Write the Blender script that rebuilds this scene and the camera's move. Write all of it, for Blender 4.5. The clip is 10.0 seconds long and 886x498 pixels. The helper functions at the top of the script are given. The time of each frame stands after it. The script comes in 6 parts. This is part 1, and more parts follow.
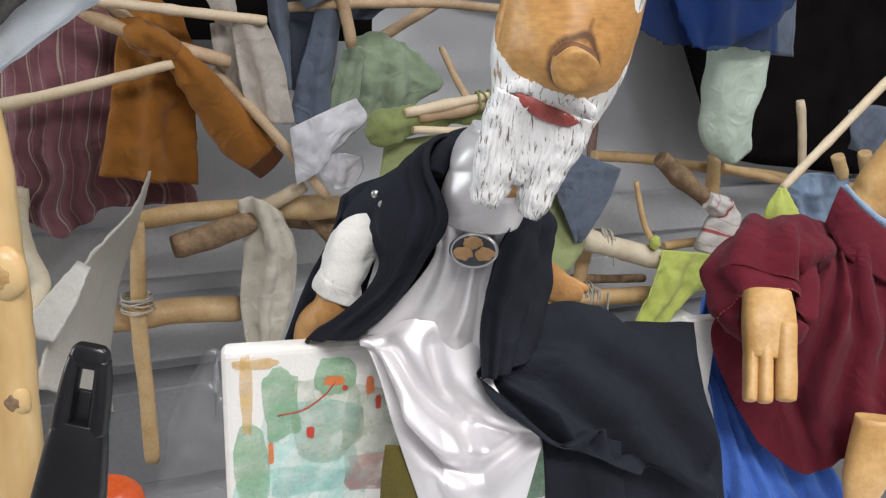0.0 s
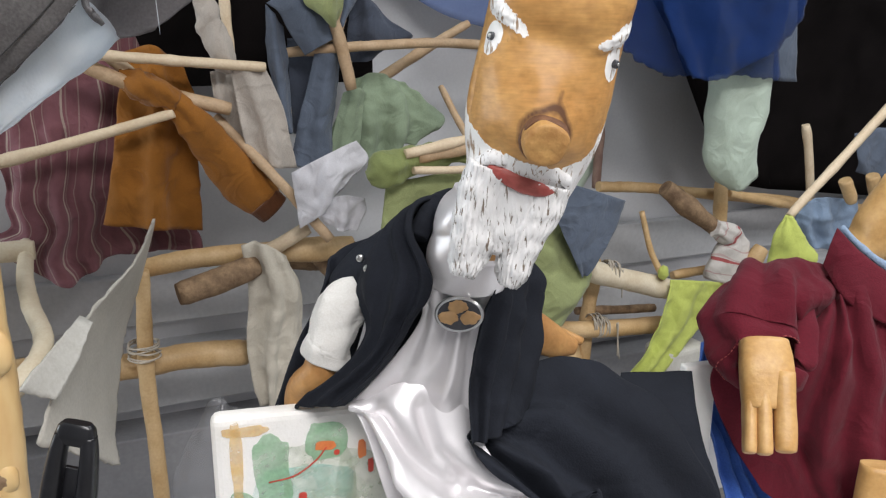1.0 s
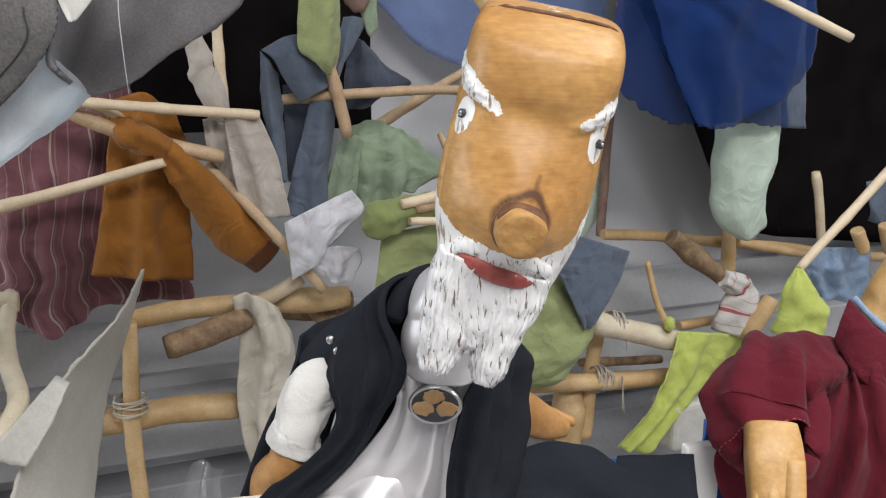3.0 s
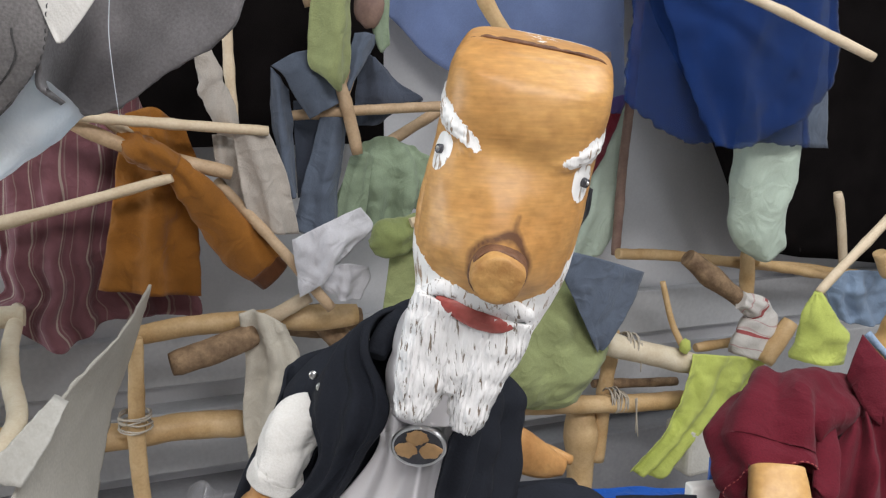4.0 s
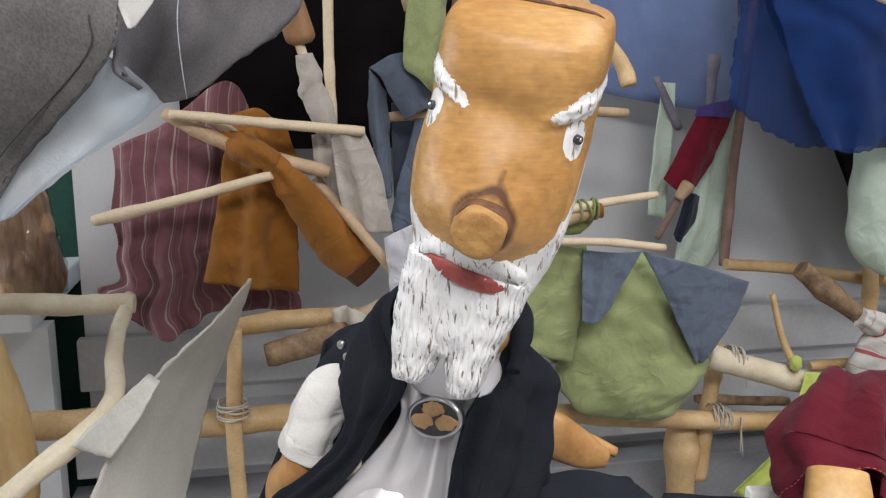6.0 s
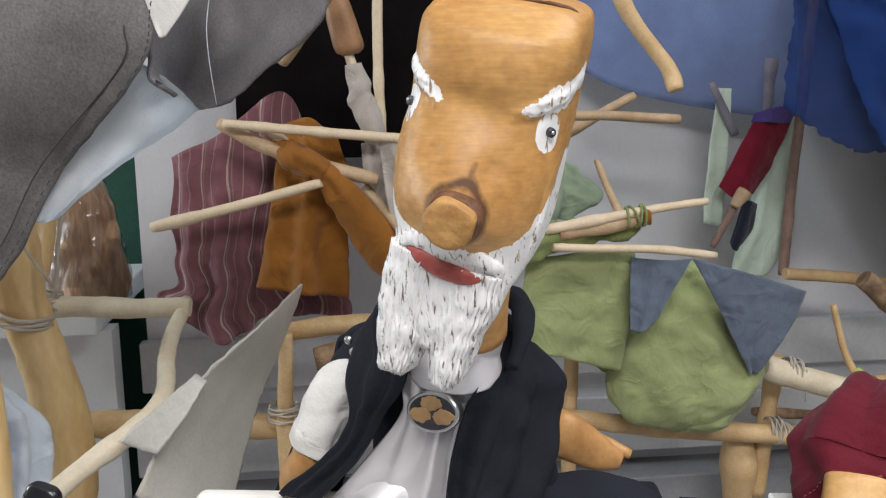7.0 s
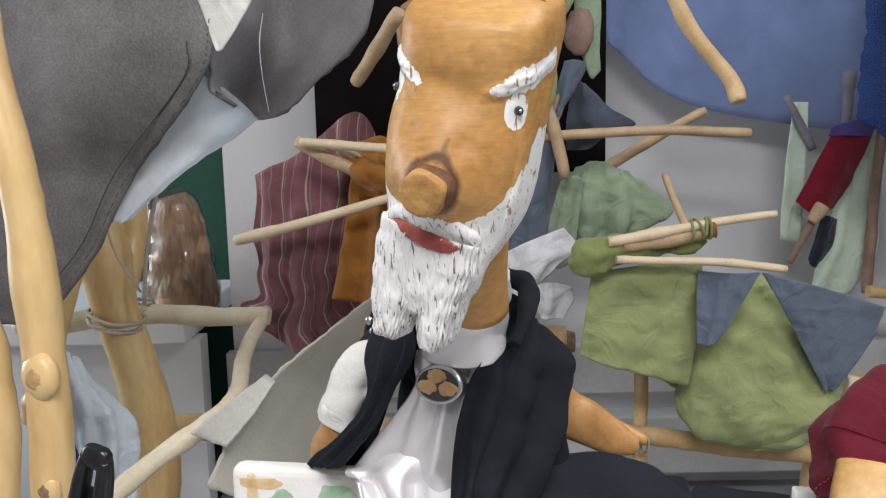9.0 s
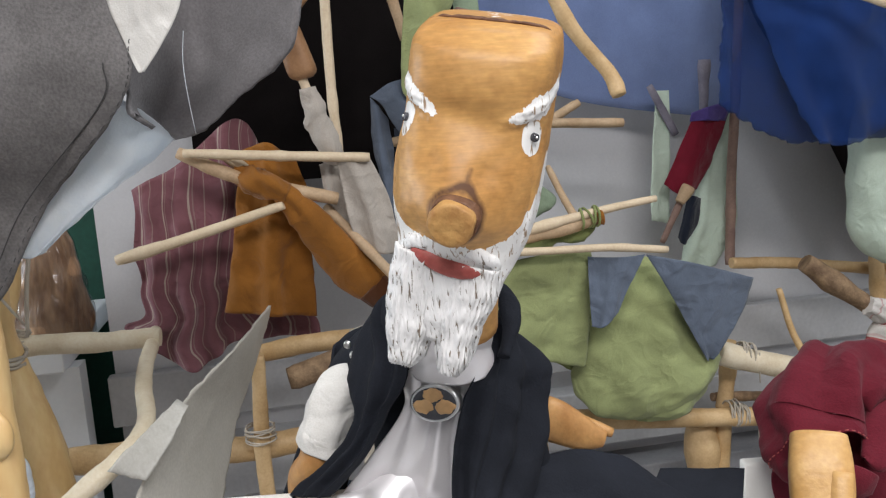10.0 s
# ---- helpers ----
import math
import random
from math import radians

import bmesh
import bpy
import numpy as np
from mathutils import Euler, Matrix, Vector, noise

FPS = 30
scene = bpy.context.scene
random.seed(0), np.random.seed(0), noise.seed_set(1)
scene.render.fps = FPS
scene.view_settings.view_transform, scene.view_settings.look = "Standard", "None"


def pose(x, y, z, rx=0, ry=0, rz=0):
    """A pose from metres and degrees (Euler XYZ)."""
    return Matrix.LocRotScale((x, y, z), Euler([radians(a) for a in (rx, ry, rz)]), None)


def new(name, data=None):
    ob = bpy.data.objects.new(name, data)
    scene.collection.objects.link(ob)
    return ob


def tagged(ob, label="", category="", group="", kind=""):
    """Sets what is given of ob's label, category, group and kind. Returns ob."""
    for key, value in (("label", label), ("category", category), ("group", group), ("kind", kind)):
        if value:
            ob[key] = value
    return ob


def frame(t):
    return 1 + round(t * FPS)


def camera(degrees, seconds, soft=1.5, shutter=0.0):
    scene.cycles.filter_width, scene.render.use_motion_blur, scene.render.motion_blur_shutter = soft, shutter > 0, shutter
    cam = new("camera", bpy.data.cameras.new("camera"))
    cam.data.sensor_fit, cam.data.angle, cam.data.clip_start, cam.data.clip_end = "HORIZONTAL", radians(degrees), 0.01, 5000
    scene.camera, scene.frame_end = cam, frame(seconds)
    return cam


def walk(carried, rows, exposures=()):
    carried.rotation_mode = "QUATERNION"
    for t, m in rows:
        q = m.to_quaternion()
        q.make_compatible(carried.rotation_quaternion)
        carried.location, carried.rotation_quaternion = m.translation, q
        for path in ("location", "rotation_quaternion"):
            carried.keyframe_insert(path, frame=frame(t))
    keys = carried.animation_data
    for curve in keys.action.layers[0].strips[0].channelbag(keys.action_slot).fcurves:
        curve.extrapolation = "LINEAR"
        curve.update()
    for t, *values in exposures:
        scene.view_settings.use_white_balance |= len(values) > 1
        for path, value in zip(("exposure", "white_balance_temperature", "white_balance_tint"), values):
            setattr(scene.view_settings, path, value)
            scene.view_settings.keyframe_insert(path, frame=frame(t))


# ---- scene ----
cam = camera(54.9, 10.0, soft=1.25)
METRES, EYE, TILT, LEAN, TURN = 0.5, 1.25, -17.0, -2.0, 0.0
ROWS = [
    (0.0, 0.0, 0.0, 0.0, 0.0, 0.0, -0.0),
    (0.5, 0.034, 0.0079, 0.0232, -0.24, 0.75, 0.79),
    (1.0, 0.0425, 0.0061, 0.0527, 1.16, 1.54, 1.59),
    (1.5, 0.0581, 0.0052, 0.0672, 1.73, 2.32, 1.82),
    (2.0, 0.0672, 0.0335, 0.0764, 1.98, 2.78, 1.82),
    (2.5, 0.0734, 0.063, 0.0919, 1.73, 3.33, 1.33),
    (4.0, 0.1238, 0.1288, 0.1426, 3.31, 4.54, 0.37),
    (4.5, 0.1546, 0.1399, 0.1302, 6.13, 4.83, -0.44),
    (5.0, 0.1842, 0.1477, 0.1187, 8.1, 5.14, -1.07),
    (5.5, 0.2124, 0.149, 0.1034, 9.89, 5.39, -1.47),
    (7.0, 0.3281, 0.1625, 0.076, 16.73, 6.28, -2.58),
    (7.5, 0.3975, 0.1622, 0.0601, 20.19, 6.71, -3.07),
    (8.0, 0.4982, 0.1932, 0.0359, 25.12, 6.96, -4.27),
    (8.5, 0.5395, 0.2038, 0.0228, 28.69, 7.28, -5.02),
    (9.0, 0.458, 0.1423, 0.0178, 23.5, 7.95, -3.68),
    (9.5, 0.3233, 0.0557, 0.0394, 16.62, 8.03, -0.5),
    (10.0, 0.3003, 0.0728, 0.05, 13.68, 7.41, 1.8),
]
walk(cam, [(t, pose(0, 0, EYE, TILT, LEAN, TURN) @ pose(METRES * x, METRES * y, METRES * z, 90 + pitch, roll, yaw)) for t, x, y, z, yaw, pitch, roll in ROWS])

# ---- light ----
world = bpy.data.worlds.new("room_air")
scene.world = world
world.use_nodes = True
world.node_tree.nodes["Background"].inputs[0].default_value = (0.75, 0.8, 0.9, 1)
world.node_tree.nodes["Background"].inputs[1].default_value = 0.12
scene.view_settings.exposure = 0.0


def ceiling_lamp(x, y, z, sx, sy, watts, colour):
    data = bpy.data.lights.new("ceiling_lamp", "AREA")
    data.shape, data.size, data.size_y = "RECTANGLE", sx, sy
    data.energy, data.color = watts, colour
    ob = new("ceiling_lamp", data)
    ob.matrix_world = pose(x, y, z)
    return ob


ceiling_lamp(0.6, -0.9, 2.62, 1.6, 0.6, 68, (1.0, 0.98, 0.985))
# unseen fill lamp, added to brighten the right part of the wall
ceiling_lamp(1.2, 0.8, 2.62, 1.2, 0.4, 23, (0.93, 0.97, 1.0))


def window_light(x, y, z, wide, high, watts, colour):
    data = bpy.data.lights.new("window_light", "AREA")
    data.shape, data.size, data.size_y = "RECTANGLE", wide, high
    data.energy, data.color = watts, colour
    ob = new("window_light", data)
    ob.matrix_world = pose(x, y, z, 0, -90, 0)
    return ob


window_light(-3.08, 0.45, 1.55, 1.2, 1.1, 56, (0.86, 0.93, 1.0))


# ---- materials ----
def material(name, c1, c2, rough=0.8, scale=8.0, fine=120.0, bump=0.15, metal=0.0, sheen=0.0, stretch=(1, 1, 1), speck=0.12, spec=0.5):
    m = bpy.data.materials.new(name)
    m.use_nodes = True
    n, l = m.node_tree.nodes, m.node_tree.links
    p = n["Principled BSDF"]
    tc = n.new("ShaderNodeTexCoord")
    mp = n.new("ShaderNodeMapping")
    mp.inputs["Scale"].default_value = stretch
    l.new(tc.outputs["Object"], mp.inputs[0])
    big = n.new("ShaderNodeTexNoise")
    big.inputs["Scale"].default_value, big.inputs["Detail"].default_value, big.inputs["Roughness"].default_value = scale, 5, 0.6
    small = n.new("ShaderNodeTexNoise")
    small.inputs["Scale"].default_value, small.inputs["Detail"].default_value = fine, 3
    l.new(mp.outputs[0], big.inputs[0]), l.new(mp.outputs[0], small.inputs[0])
    ramp = n.new("ShaderNodeValToRGB")
    ramp.color_ramp.elements[0].position, ramp.color_ramp.elements[0].color = 0.32, (*c1, 1)
    ramp.color_ramp.elements[1].position, ramp.color_ramp.elements[1].color = 0.68, (*c2, 1)
    l.new(big.outputs["Fac"], ramp.inputs[0])
    mul = n.new("ShaderNodeMix")
    mul.data_type, mul.blend_type = "RGBA", "OVERLAY"
    mul.inputs[0].default_value = speck * 3
    l.new(ramp.outputs[0], mul.inputs[6]), l.new(small.outputs["Fac"], mul.inputs[7])
    l.new(mul.outputs[2], p.inputs["Base Color"])
    b = n.new("ShaderNodeBump")
    b.inputs["Strength"].default_value, b.inputs["Distance"].default_value = bump, 0.002
    l.new(small.outputs["Fac"], b.inputs["Height"]), l.new(b.outputs[0], p.inputs["Normal"])
    p.inputs["Roughness"].default_value, p.inputs["Metallic"].default_value = rough, metal
    p.inputs["Specular IOR Level"].default_value = spec
    if sheen:
        p.inputs["Sheen Weight"].default_value, p.inputs["Sheen Roughness"].default_value = sheen, 0.5
    return m


def fabric(name, c, vary=0.25, rough=0.9, scale=9.0, bump=0.25, sheen=0.15, crease=0.32):
    dark = tuple(v * (1 - vary) for v in c)
    light = tuple(min(1, v * (1 + vary * 0.6)) for v in c)
    m = material(name, dark, light, rough, scale, 700, bump, 0, sheen, speck=0.1, spec=0.25)
    # soft creases, as in washed cotton: thin ridges where the noise crosses its middle
    n, l = m.node_tree.nodes, m.node_tree.links
    p = n["Principled BSDF"]
    tc, nz, sub, ab, rg, b = n.new("ShaderNodeTexCoord"), n.new("ShaderNodeTexNoise"), n.new("ShaderNodeMath"), n.new("ShaderNodeMath"), n.new("ShaderNodeMapRange"), n.new("ShaderNodeBump")
    nz.inputs["Scale"].default_value, nz.inputs["Detail"].default_value, nz.inputs["Distortion"].default_value = 17, 2.5, 1.2
    sub.operation, ab.operation = "SUBTRACT", "ABSOLUTE"
    sub.inputs[1].default_value = 0.5
    rg.inputs[1].default_value, rg.inputs[2].default_value, rg.inputs[3].default_value, rg.inputs[4].default_value = 0.0, 0.12, 1.0, 0.0
    l.new(tc.outputs["Object"], nz.inputs[0]), l.new(nz.outputs[0], sub.inputs[0]), l.new(sub.outputs[0], ab.inputs[0]), l.new(ab.outputs[0], rg.inputs[0])
    b.inputs["Strength"].default_value, b.inputs["Distance"].default_value = crease, 0.0035
    l.new(rg.outputs[0], b.inputs["Height"])
    l.new(p.inputs["Normal"].links[0].from_socket, b.inputs["Normal"]), l.new(b.outputs[0], p.inputs["Normal"])
    return m


def see_through(m, amount):
    """Lets part of the light straight through, as thin film or tulle does."""
    n, l = m.node_tree.nodes, m.node_tree.links
    out, p = n["Material Output"], n["Principled BSDF"]
    tr, mix = n.new("ShaderNodeBsdfTransparent"), n.new("ShaderNodeMixShader")
    mix.inputs[0].default_value = amount
    l.new(p.outputs[0], mix.inputs[1]), l.new(tr.outputs[0], mix.inputs[2]), l.new(mix.outputs[0], out.inputs[0])
    return m


def striped(name, base, stripe, dark, period, angle, thin):
    """Woven stripes across the cloth's own width, along its u coordinate."""
    m = fabric(name, base, 0.2)
    n, l = m.node_tree.nodes, m.node_tree.links
    p = n["Principled BSDF"]
    old = p.inputs["Base Color"].links[0].from_socket
    uv = n.new("ShaderNodeUVMap")
    mp = n.new("ShaderNodeMapping")
    mp.inputs["Rotation"].default_value = (0, 0, radians(angle))
    mp.inputs["Scale"].default_value = (period, period, period)
    l.new(uv.outputs[0], mp.inputs[0])
    sep = n.new("ShaderNodeSeparateXYZ")
    l.new(mp.outputs[0], sep.inputs[0])
    fr = n.new("ShaderNodeMath")
    fr.operation = "FRACT"
    wob, bend = n.new("ShaderNodeTexNoise"), n.new("ShaderNodeMath")
    wob.inputs["Scale"].default_value, wob.inputs["Detail"].default_value = 7, 1
    bend.operation = "MULTIPLY_ADD"
    bend.inputs[1].default_value = 0.25
    l.new(uv.outputs[0], wob.inputs[0]), l.new(wob.outputs[0], bend.inputs[0]), l.new(sep.outputs[0], bend.inputs[2])
    l.new(bend.outputs[0], fr.inputs[0])
    ramp = n.new("ShaderNodeValToRGB")
    ramp.color_ramp.interpolation = "CONSTANT"
    e = ramp.color_ramp.elements
    e[0].position, e[0].color = 0.0, (0, 0, 0, 1)
    e[1].position, e[1].color = 0.40, (1, 1, 1, 1)
    for pos, v in ((0.40 + thin, 0.0), (0.52, 0.35), (0.56, 0.0), (0.86, 0.5), (0.90, 0.0)):
        k = e.new(pos)
        k.color = (v, v, v, 1)
    l.new(fr.outputs[0], ramp.inputs[0])
    mix = n.new("ShaderNodeMix")
    mix.data_type = "RGBA"
    l.new(ramp.outputs[0], mix.inputs[0]), l.new(old, mix.inputs[6])
    mix.inputs[7].default_value = (*stripe, 1)
    l.new(mix.outputs[2], p.inputs["Base Color"])
    return m


def wood(name, c1, c2, rough=0.55, bump=0.25, stretch=(1, 1, 1), scale=22.0, speck=0.07):
    return material(name, c1, c2, rough, scale, 260, bump, stretch=stretch, speck=speck, spec=0.4)


M_WALL = material("wall_paint", (0.58, 0.58, 0.60), (0.66, 0.66, 0.68), 0.85, 3, 200, 0.05, speck=0.04)
M_BOARD = material("pale_board", (0.48, 0.48, 0.49), (0.57, 0.57, 0.58), 0.7, 5, 120, 0.08, speck=0.05)
M_FLOOR = material("floor_lino", (0.22, 0.21, 0.20), (0.28, 0.27, 0.26), 0.6, 6, 150, 0.1)
M_CEIL = material("ceiling_paint", (0.72, 0.72, 0.72), (0.78, 0.78, 0.78), 0.9, 3, 150, 0.05, speck=0.04)
M_LEDGE = material("ledge_paint", (0.72, 0.73, 0.75), (0.79, 0.80, 0.82), 0.6, 4, 120, 0.05, speck=0.05)
# board paint darkened to stand in for the shade low on the wall
M_BOARD_SHADE = material("shaded_board", (0.27, 0.27, 0.285), (0.36, 0.36, 0.375), 0.7, 5, 120, 0.08, speck=0.05)
M_BLACK = material("black_curtain_cloth", (0.0050, 0.0040, 0.0040), (0.0105, 0.0085, 0.0085), 0.95, 9, 500, 0.2, spec=0.05)
M_GREENBOARD = material("green_board", (0.004, 0.05, 0.03), (0.006, 0.065, 0.04), 0.6, 4, 90, 0.05)
M_POLE = wood("peeled_branch", (0.52, 0.33, 0.15), (0.68, 0.48, 0.26), 0.5)
M_POLE_PALE = wood("pale_branch", (0.66, 0.55, 0.39), (0.79, 0.70, 0.54), 0.42)
M_TWIG = wood("dry_twig", (0.42, 0.28, 0.16), (0.58, 0.42, 0.27), 0.6)
M_TWIG_PALE = wood("pale_twig", (0.62, 0.48, 0.32), (0.75, 0.62, 0.45), 0.6)
M_BARK = wood("bark_branch", (0.14, 0.085, 0.05), (0.36, 0.24, 0.14), 0.85, 0.6, scale=45)
M_BIRCH = material("varnished_branch", (0.58, 0.36, 0.14), (0.76, 0.55, 0.28), 0.36, 18, 120, 0.12, stretch=(1, 1, 0.35), speck=0.06, spec=0.5)
M_KNOT = wood("branch_knot", (0.40, 0.23, 0.09), (0.60, 0.40, 0.18), 0.6, 0.5, scale=90)
M_STRING = fabric("hemp_string", (0.50, 0.44, 0.36), 0.3)
M_HEAD = wood("oiled_carved_wood", (0.44, 0.205, 0.055), (0.63, 0.36, 0.125), 0.46, 0.04, (0.7, 1, 1.0), 17, 0.10)
M_HAND = wood("carved_hand_wood", (0.36, 0.165, 0.052), (0.56, 0.31, 0.115), 0.45, 0.2, scale=30)
M_HAND_PALE = wood("pale_carved_wood", (0.50, 0.275, 0.09), (0.67, 0.42, 0.18), 0.42, 0.2, scale=30)
M_RING = wood("dark_bark_ring", (0.075, 0.030, 0.016), (0.19, 0.09, 0.045), 0.6, 0.6, scale=120)
M_NOSE = wood("sawn_knot", (0.34, 0.165, 0.05), (0.54, 0.31, 0.105), 0.6, 0.5, scale=110)


def crackled(name, white, crack, along, rough=0.55):
    """White paint brushed on carved wood: the grooves between strokes show the wood."""
    m = material(name, tuple(v * 0.93 for v in white), white, rough, 60, 300, 0.35, speck=0.05)
    n, l = m.node_tree.nodes, m.node_tree.links
    p = n["Principled BSDF"]
    old = p.inputs["Base Color"].links[0].from_socket
    tc, mp, nz, rp, mix = n.new("ShaderNodeTexCoord"), n.new("ShaderNodeMapping"), n.new("ShaderNodeTexNoise"), n.new("ShaderNodeValToRGB"), n.new("ShaderNodeMix")
    mp.vector_type = "POINT"
    mp.inputs["Rotation"].default_value = (0, radians(-15.7), 0)
    mp.inputs["Scale"].default_value = along
    nz.inputs["Scale"].default_value, nz.inputs["Detail"].default_value, nz.inputs["Distortion"].default_value = 560, 3, 0.4
    l.new(tc.outputs["Object"], mp.inputs[0]), l.new(mp.outputs[0], nz.inputs[0]), l.new(nz.outputs[0], rp.inputs[0])
    rp.color_ramp.elements[0].position, rp.color_ramp.elements[1].position = 0.60, 0.65
    mix.data_type = "RGBA"
    l.new(rp.outputs[0], mix.inputs[0]), l.new(old, mix.inputs[6])
    mix.inputs[7].default_value = (*crack, 1)
    l.new(mix.outputs[2], p.inputs["Base Color"])
    inv, b = n.new("ShaderNodeMath"), n.new("ShaderNodeBump")
    inv.operation = "SUBTRACT"
    inv.inputs[0].default_value = 1
    l.new(nz.outputs[0], inv.inputs[1]), l.new(inv.outputs[0], b.inputs["Height"])
    b.inputs["Strength"].default_value, b.inputs["Distance"].default_value = 0.7, 0.002
    l.new(b.outputs[0], p.inputs["Normal"])
    return m


M_BEARD = crackled("crackled_white_paint", (0.88, 0.87, 0.86), (0.20, 0.155, 0.115), (1, 1, 0.12))


def painted_wood(wood_mat, paint_mat):
    """Wood with white paint where the mesh's paint value is positive; its rim is ragged like dry brushwork."""
    m = wood_mat.copy()
    m.name = "painted_carved_wood"
    n, l = m.node_tree.nodes, m.node_tree.links
    p = n["Principled BSDF"]
    old = p.inputs["Base Color"].links[0].from_socket
    at, tc, mp, nz, add, rp, mix = n.new("ShaderNodeAttribute"), n.new("ShaderNodeTexCoord"), n.new("ShaderNodeMapping"), n.new("ShaderNodeTexNoise"), n.new("ShaderNodeMath"), n.new("ShaderNodeMapRange"), n.new("ShaderNodeMix")
    at.attribute_name = "paint"
    mp.inputs["Rotation"].default_value = (0, radians(-15.7), 0)
    mp.inputs["Scale"].default_value = (0.8, 1, 0.7)
    nz.inputs["Scale"].default_value, nz.inputs["Detail"].default_value = 420, 4
    add.operation = "MULTIPLY_ADD"
    add.inputs[1].default_value, add.inputs[2].default_value = 5.0, -2.5
    l.new(tc.outputs["Object"], mp.inputs[0]), l.new(mp.outputs[0], nz.inputs[0]), l.new(nz.outputs[0], add.inputs[0])
    tot = n.new("ShaderNodeMath")
    l.new(at.outputs["Fac"], tot.inputs[0]), l.new(add.outputs[0], tot.inputs[1]), l.new(tot.outputs[0], rp.inputs[0])
    rp.inputs[1].default_value, rp.inputs[2].default_value = -0.12, 0.12
    mix.data_type = "RGBA"
    l.new(rp.outputs[0], mix.inputs[0]), l.new(old, mix.inputs[6])
    # bare streaks between the brush strokes
    sm, sn, sr, gap = n.new("ShaderNodeMapping"), n.new("ShaderNodeTexNoise"), n.new("ShaderNodeMapRange"), n.new("ShaderNodeMix")
    sm.inputs["Rotation"].default_value = (0, radians(-32), 0)
    sm.inputs["Scale"].default_value = (1, 0.5, 0.16)
    sn.inputs["Scale"].default_value, sn.inputs["Detail"].default_value, sn.inputs["Distortion"].default_value = 600, 3, 0.5
    sr.inputs[1].default_value, sr.inputs[2].default_value = 0.585, 0.66
    gap.data_type = "RGBA"
    gap.inputs[6].default_value, gap.inputs[7].default_value = (*paint_mat, 1), (0.33, 0.23, 0.15, 1)
    l.new(tc.outputs["Object"], sm.inputs[0]), l.new(sm.outputs[0], sn.inputs[0]), l.new(sn.outputs[0], sr.inputs[0]), l.new(sr.outputs[0], gap.inputs[0])
    l.new(gap.outputs[2], mix.inputs[7])
    l.new(mix.outputs[2], p.inputs["Base Color"])
    b = n.new("ShaderNodeBump")
    b.inputs["Strength"].default_value, b.inputs["Distance"].default_value = 0.5, 0.001
    thick = n.new("ShaderNodeMath")
    thick.operation = "MULTIPLY"
    l.new(rp.outputs[0], thick.inputs[0]), l.new(sn.outputs[0], thick.inputs[1]), l.new(thick.outputs[0], b.inputs["Height"])
    l.new(p.inputs["Normal"].links[0].from_socket, b.inputs["Normal"]), l.new(b.outputs[0], p.inputs["Normal"])
    # fine darker grain across the block
    # dark bark, its rim worn
    ba, bs, br, bmix = n.new("ShaderNodeAttribute"), n.new("ShaderNodeMath"), n.new("ShaderNodeMapRange"), n.new("ShaderNodeMix")
    ba.attribute_name = "bark"
    bs.operation = "MULTIPLY_ADD"
    bs.inputs[1].default_value = 0.3
    br.inputs[1].default_value, br.inputs[2].default_value, br.inputs[4].default_value = -1.0, 1.3, 0.9
    bmix.data_type = "RGBA"
    bmix.inputs[7].default_value = (0.085, 0.036, 0.022, 1)
    l.new(add.outputs[0], bs.inputs[0]), l.new(ba.outputs["Fac"], bs.inputs[2]), l.new(bs.outputs[0], br.inputs[0]), l.new(br.outputs[0], bmix.inputs[0])
    gm, gn, gr, mul = n.new("ShaderNodeMapping"), n.new("ShaderNodeTexNoise"), n.new("ShaderNodeMapRange"), n.new("ShaderNodeMix")
    gm.inputs["Rotation"].default_value = (0, radians(-15.7), 0)
    gm.inputs["Scale"].default_value = (0.10, 0.3, 1.3)
    gn.inputs["Scale"].default_value, gn.inputs["Detail"].default_value = 620, 4
    gr.inputs[1].default_value, gr.inputs[2].default_value, gr.inputs[3].default_value, gr.inputs[4].default_value = 0.35, 0.7, 1.0, 0.84
    mul.data_type, mul.blend_type = "RGBA", "MULTIPLY"
    mul.inputs[0].default_value = 1.0
    l.new(tc.outputs["Object"], gm.inputs[0]), l.new(gm.outputs[0], gn.inputs[0]), l.new(gn.outputs[0], gr.inputs[0])
    l.new(old, mul.inputs[6]), l.new(gr.outputs[0], mul.inputs[7]), l.new(mul.outputs[2], bmix.inputs[6]), l.new(bmix.outputs[2], mix.inputs[6])
    return m


M_FACE = painted_wood(M_HEAD, (0.85, 0.84, 0.82))
M_LIP = material("red_lip_paint", (0.30, 0.045, 0.04), (0.42, 0.10, 0.08), 0.5, 70, 300, 0.3)
M_PUPIL = material("dark_paint", (0.03, 0.03, 0.035), (0.06, 0.06, 0.07), 0.2, 60, 300, 0.1)
M_SATIN = material("white_satin", (0.78, 0.755, 0.765), (0.84, 0.815, 0.825), 0.40, 10, 900, 0.03, metal=0.40, speck=0.03, spec=0.7)
M_COTTON = fabric("white_cotton", (0.74, 0.72, 0.68), 0.08)
M_VEST = fabric("black_vest_cloth", (0.0130, 0.0152, 0.0220), 0.25, sheen=0.0, crease=0.2)
M_BROOCH = wood("brooch_inlay", (0.40, 0.22, 0.09), (0.58, 0.36, 0.17), 0.35)
M_METAL = material("silver_rim", (0.5, 0.5, 0.5), (0.62, 0.62, 0.6), 0.28, 40, 200, 0.05, metal=1.0)
M_RED = fabric("wine_red_cloth", (0.105, 0.007, 0.016), 0.22, sheen=0.05)
M_SEAM = fabric("pink_thread", (0.40, 0.09, 0.08), 0.2)
M_BLUE = fabric("blue_skirt_cloth", (0.06, 0.15, 0.50), 0.25)
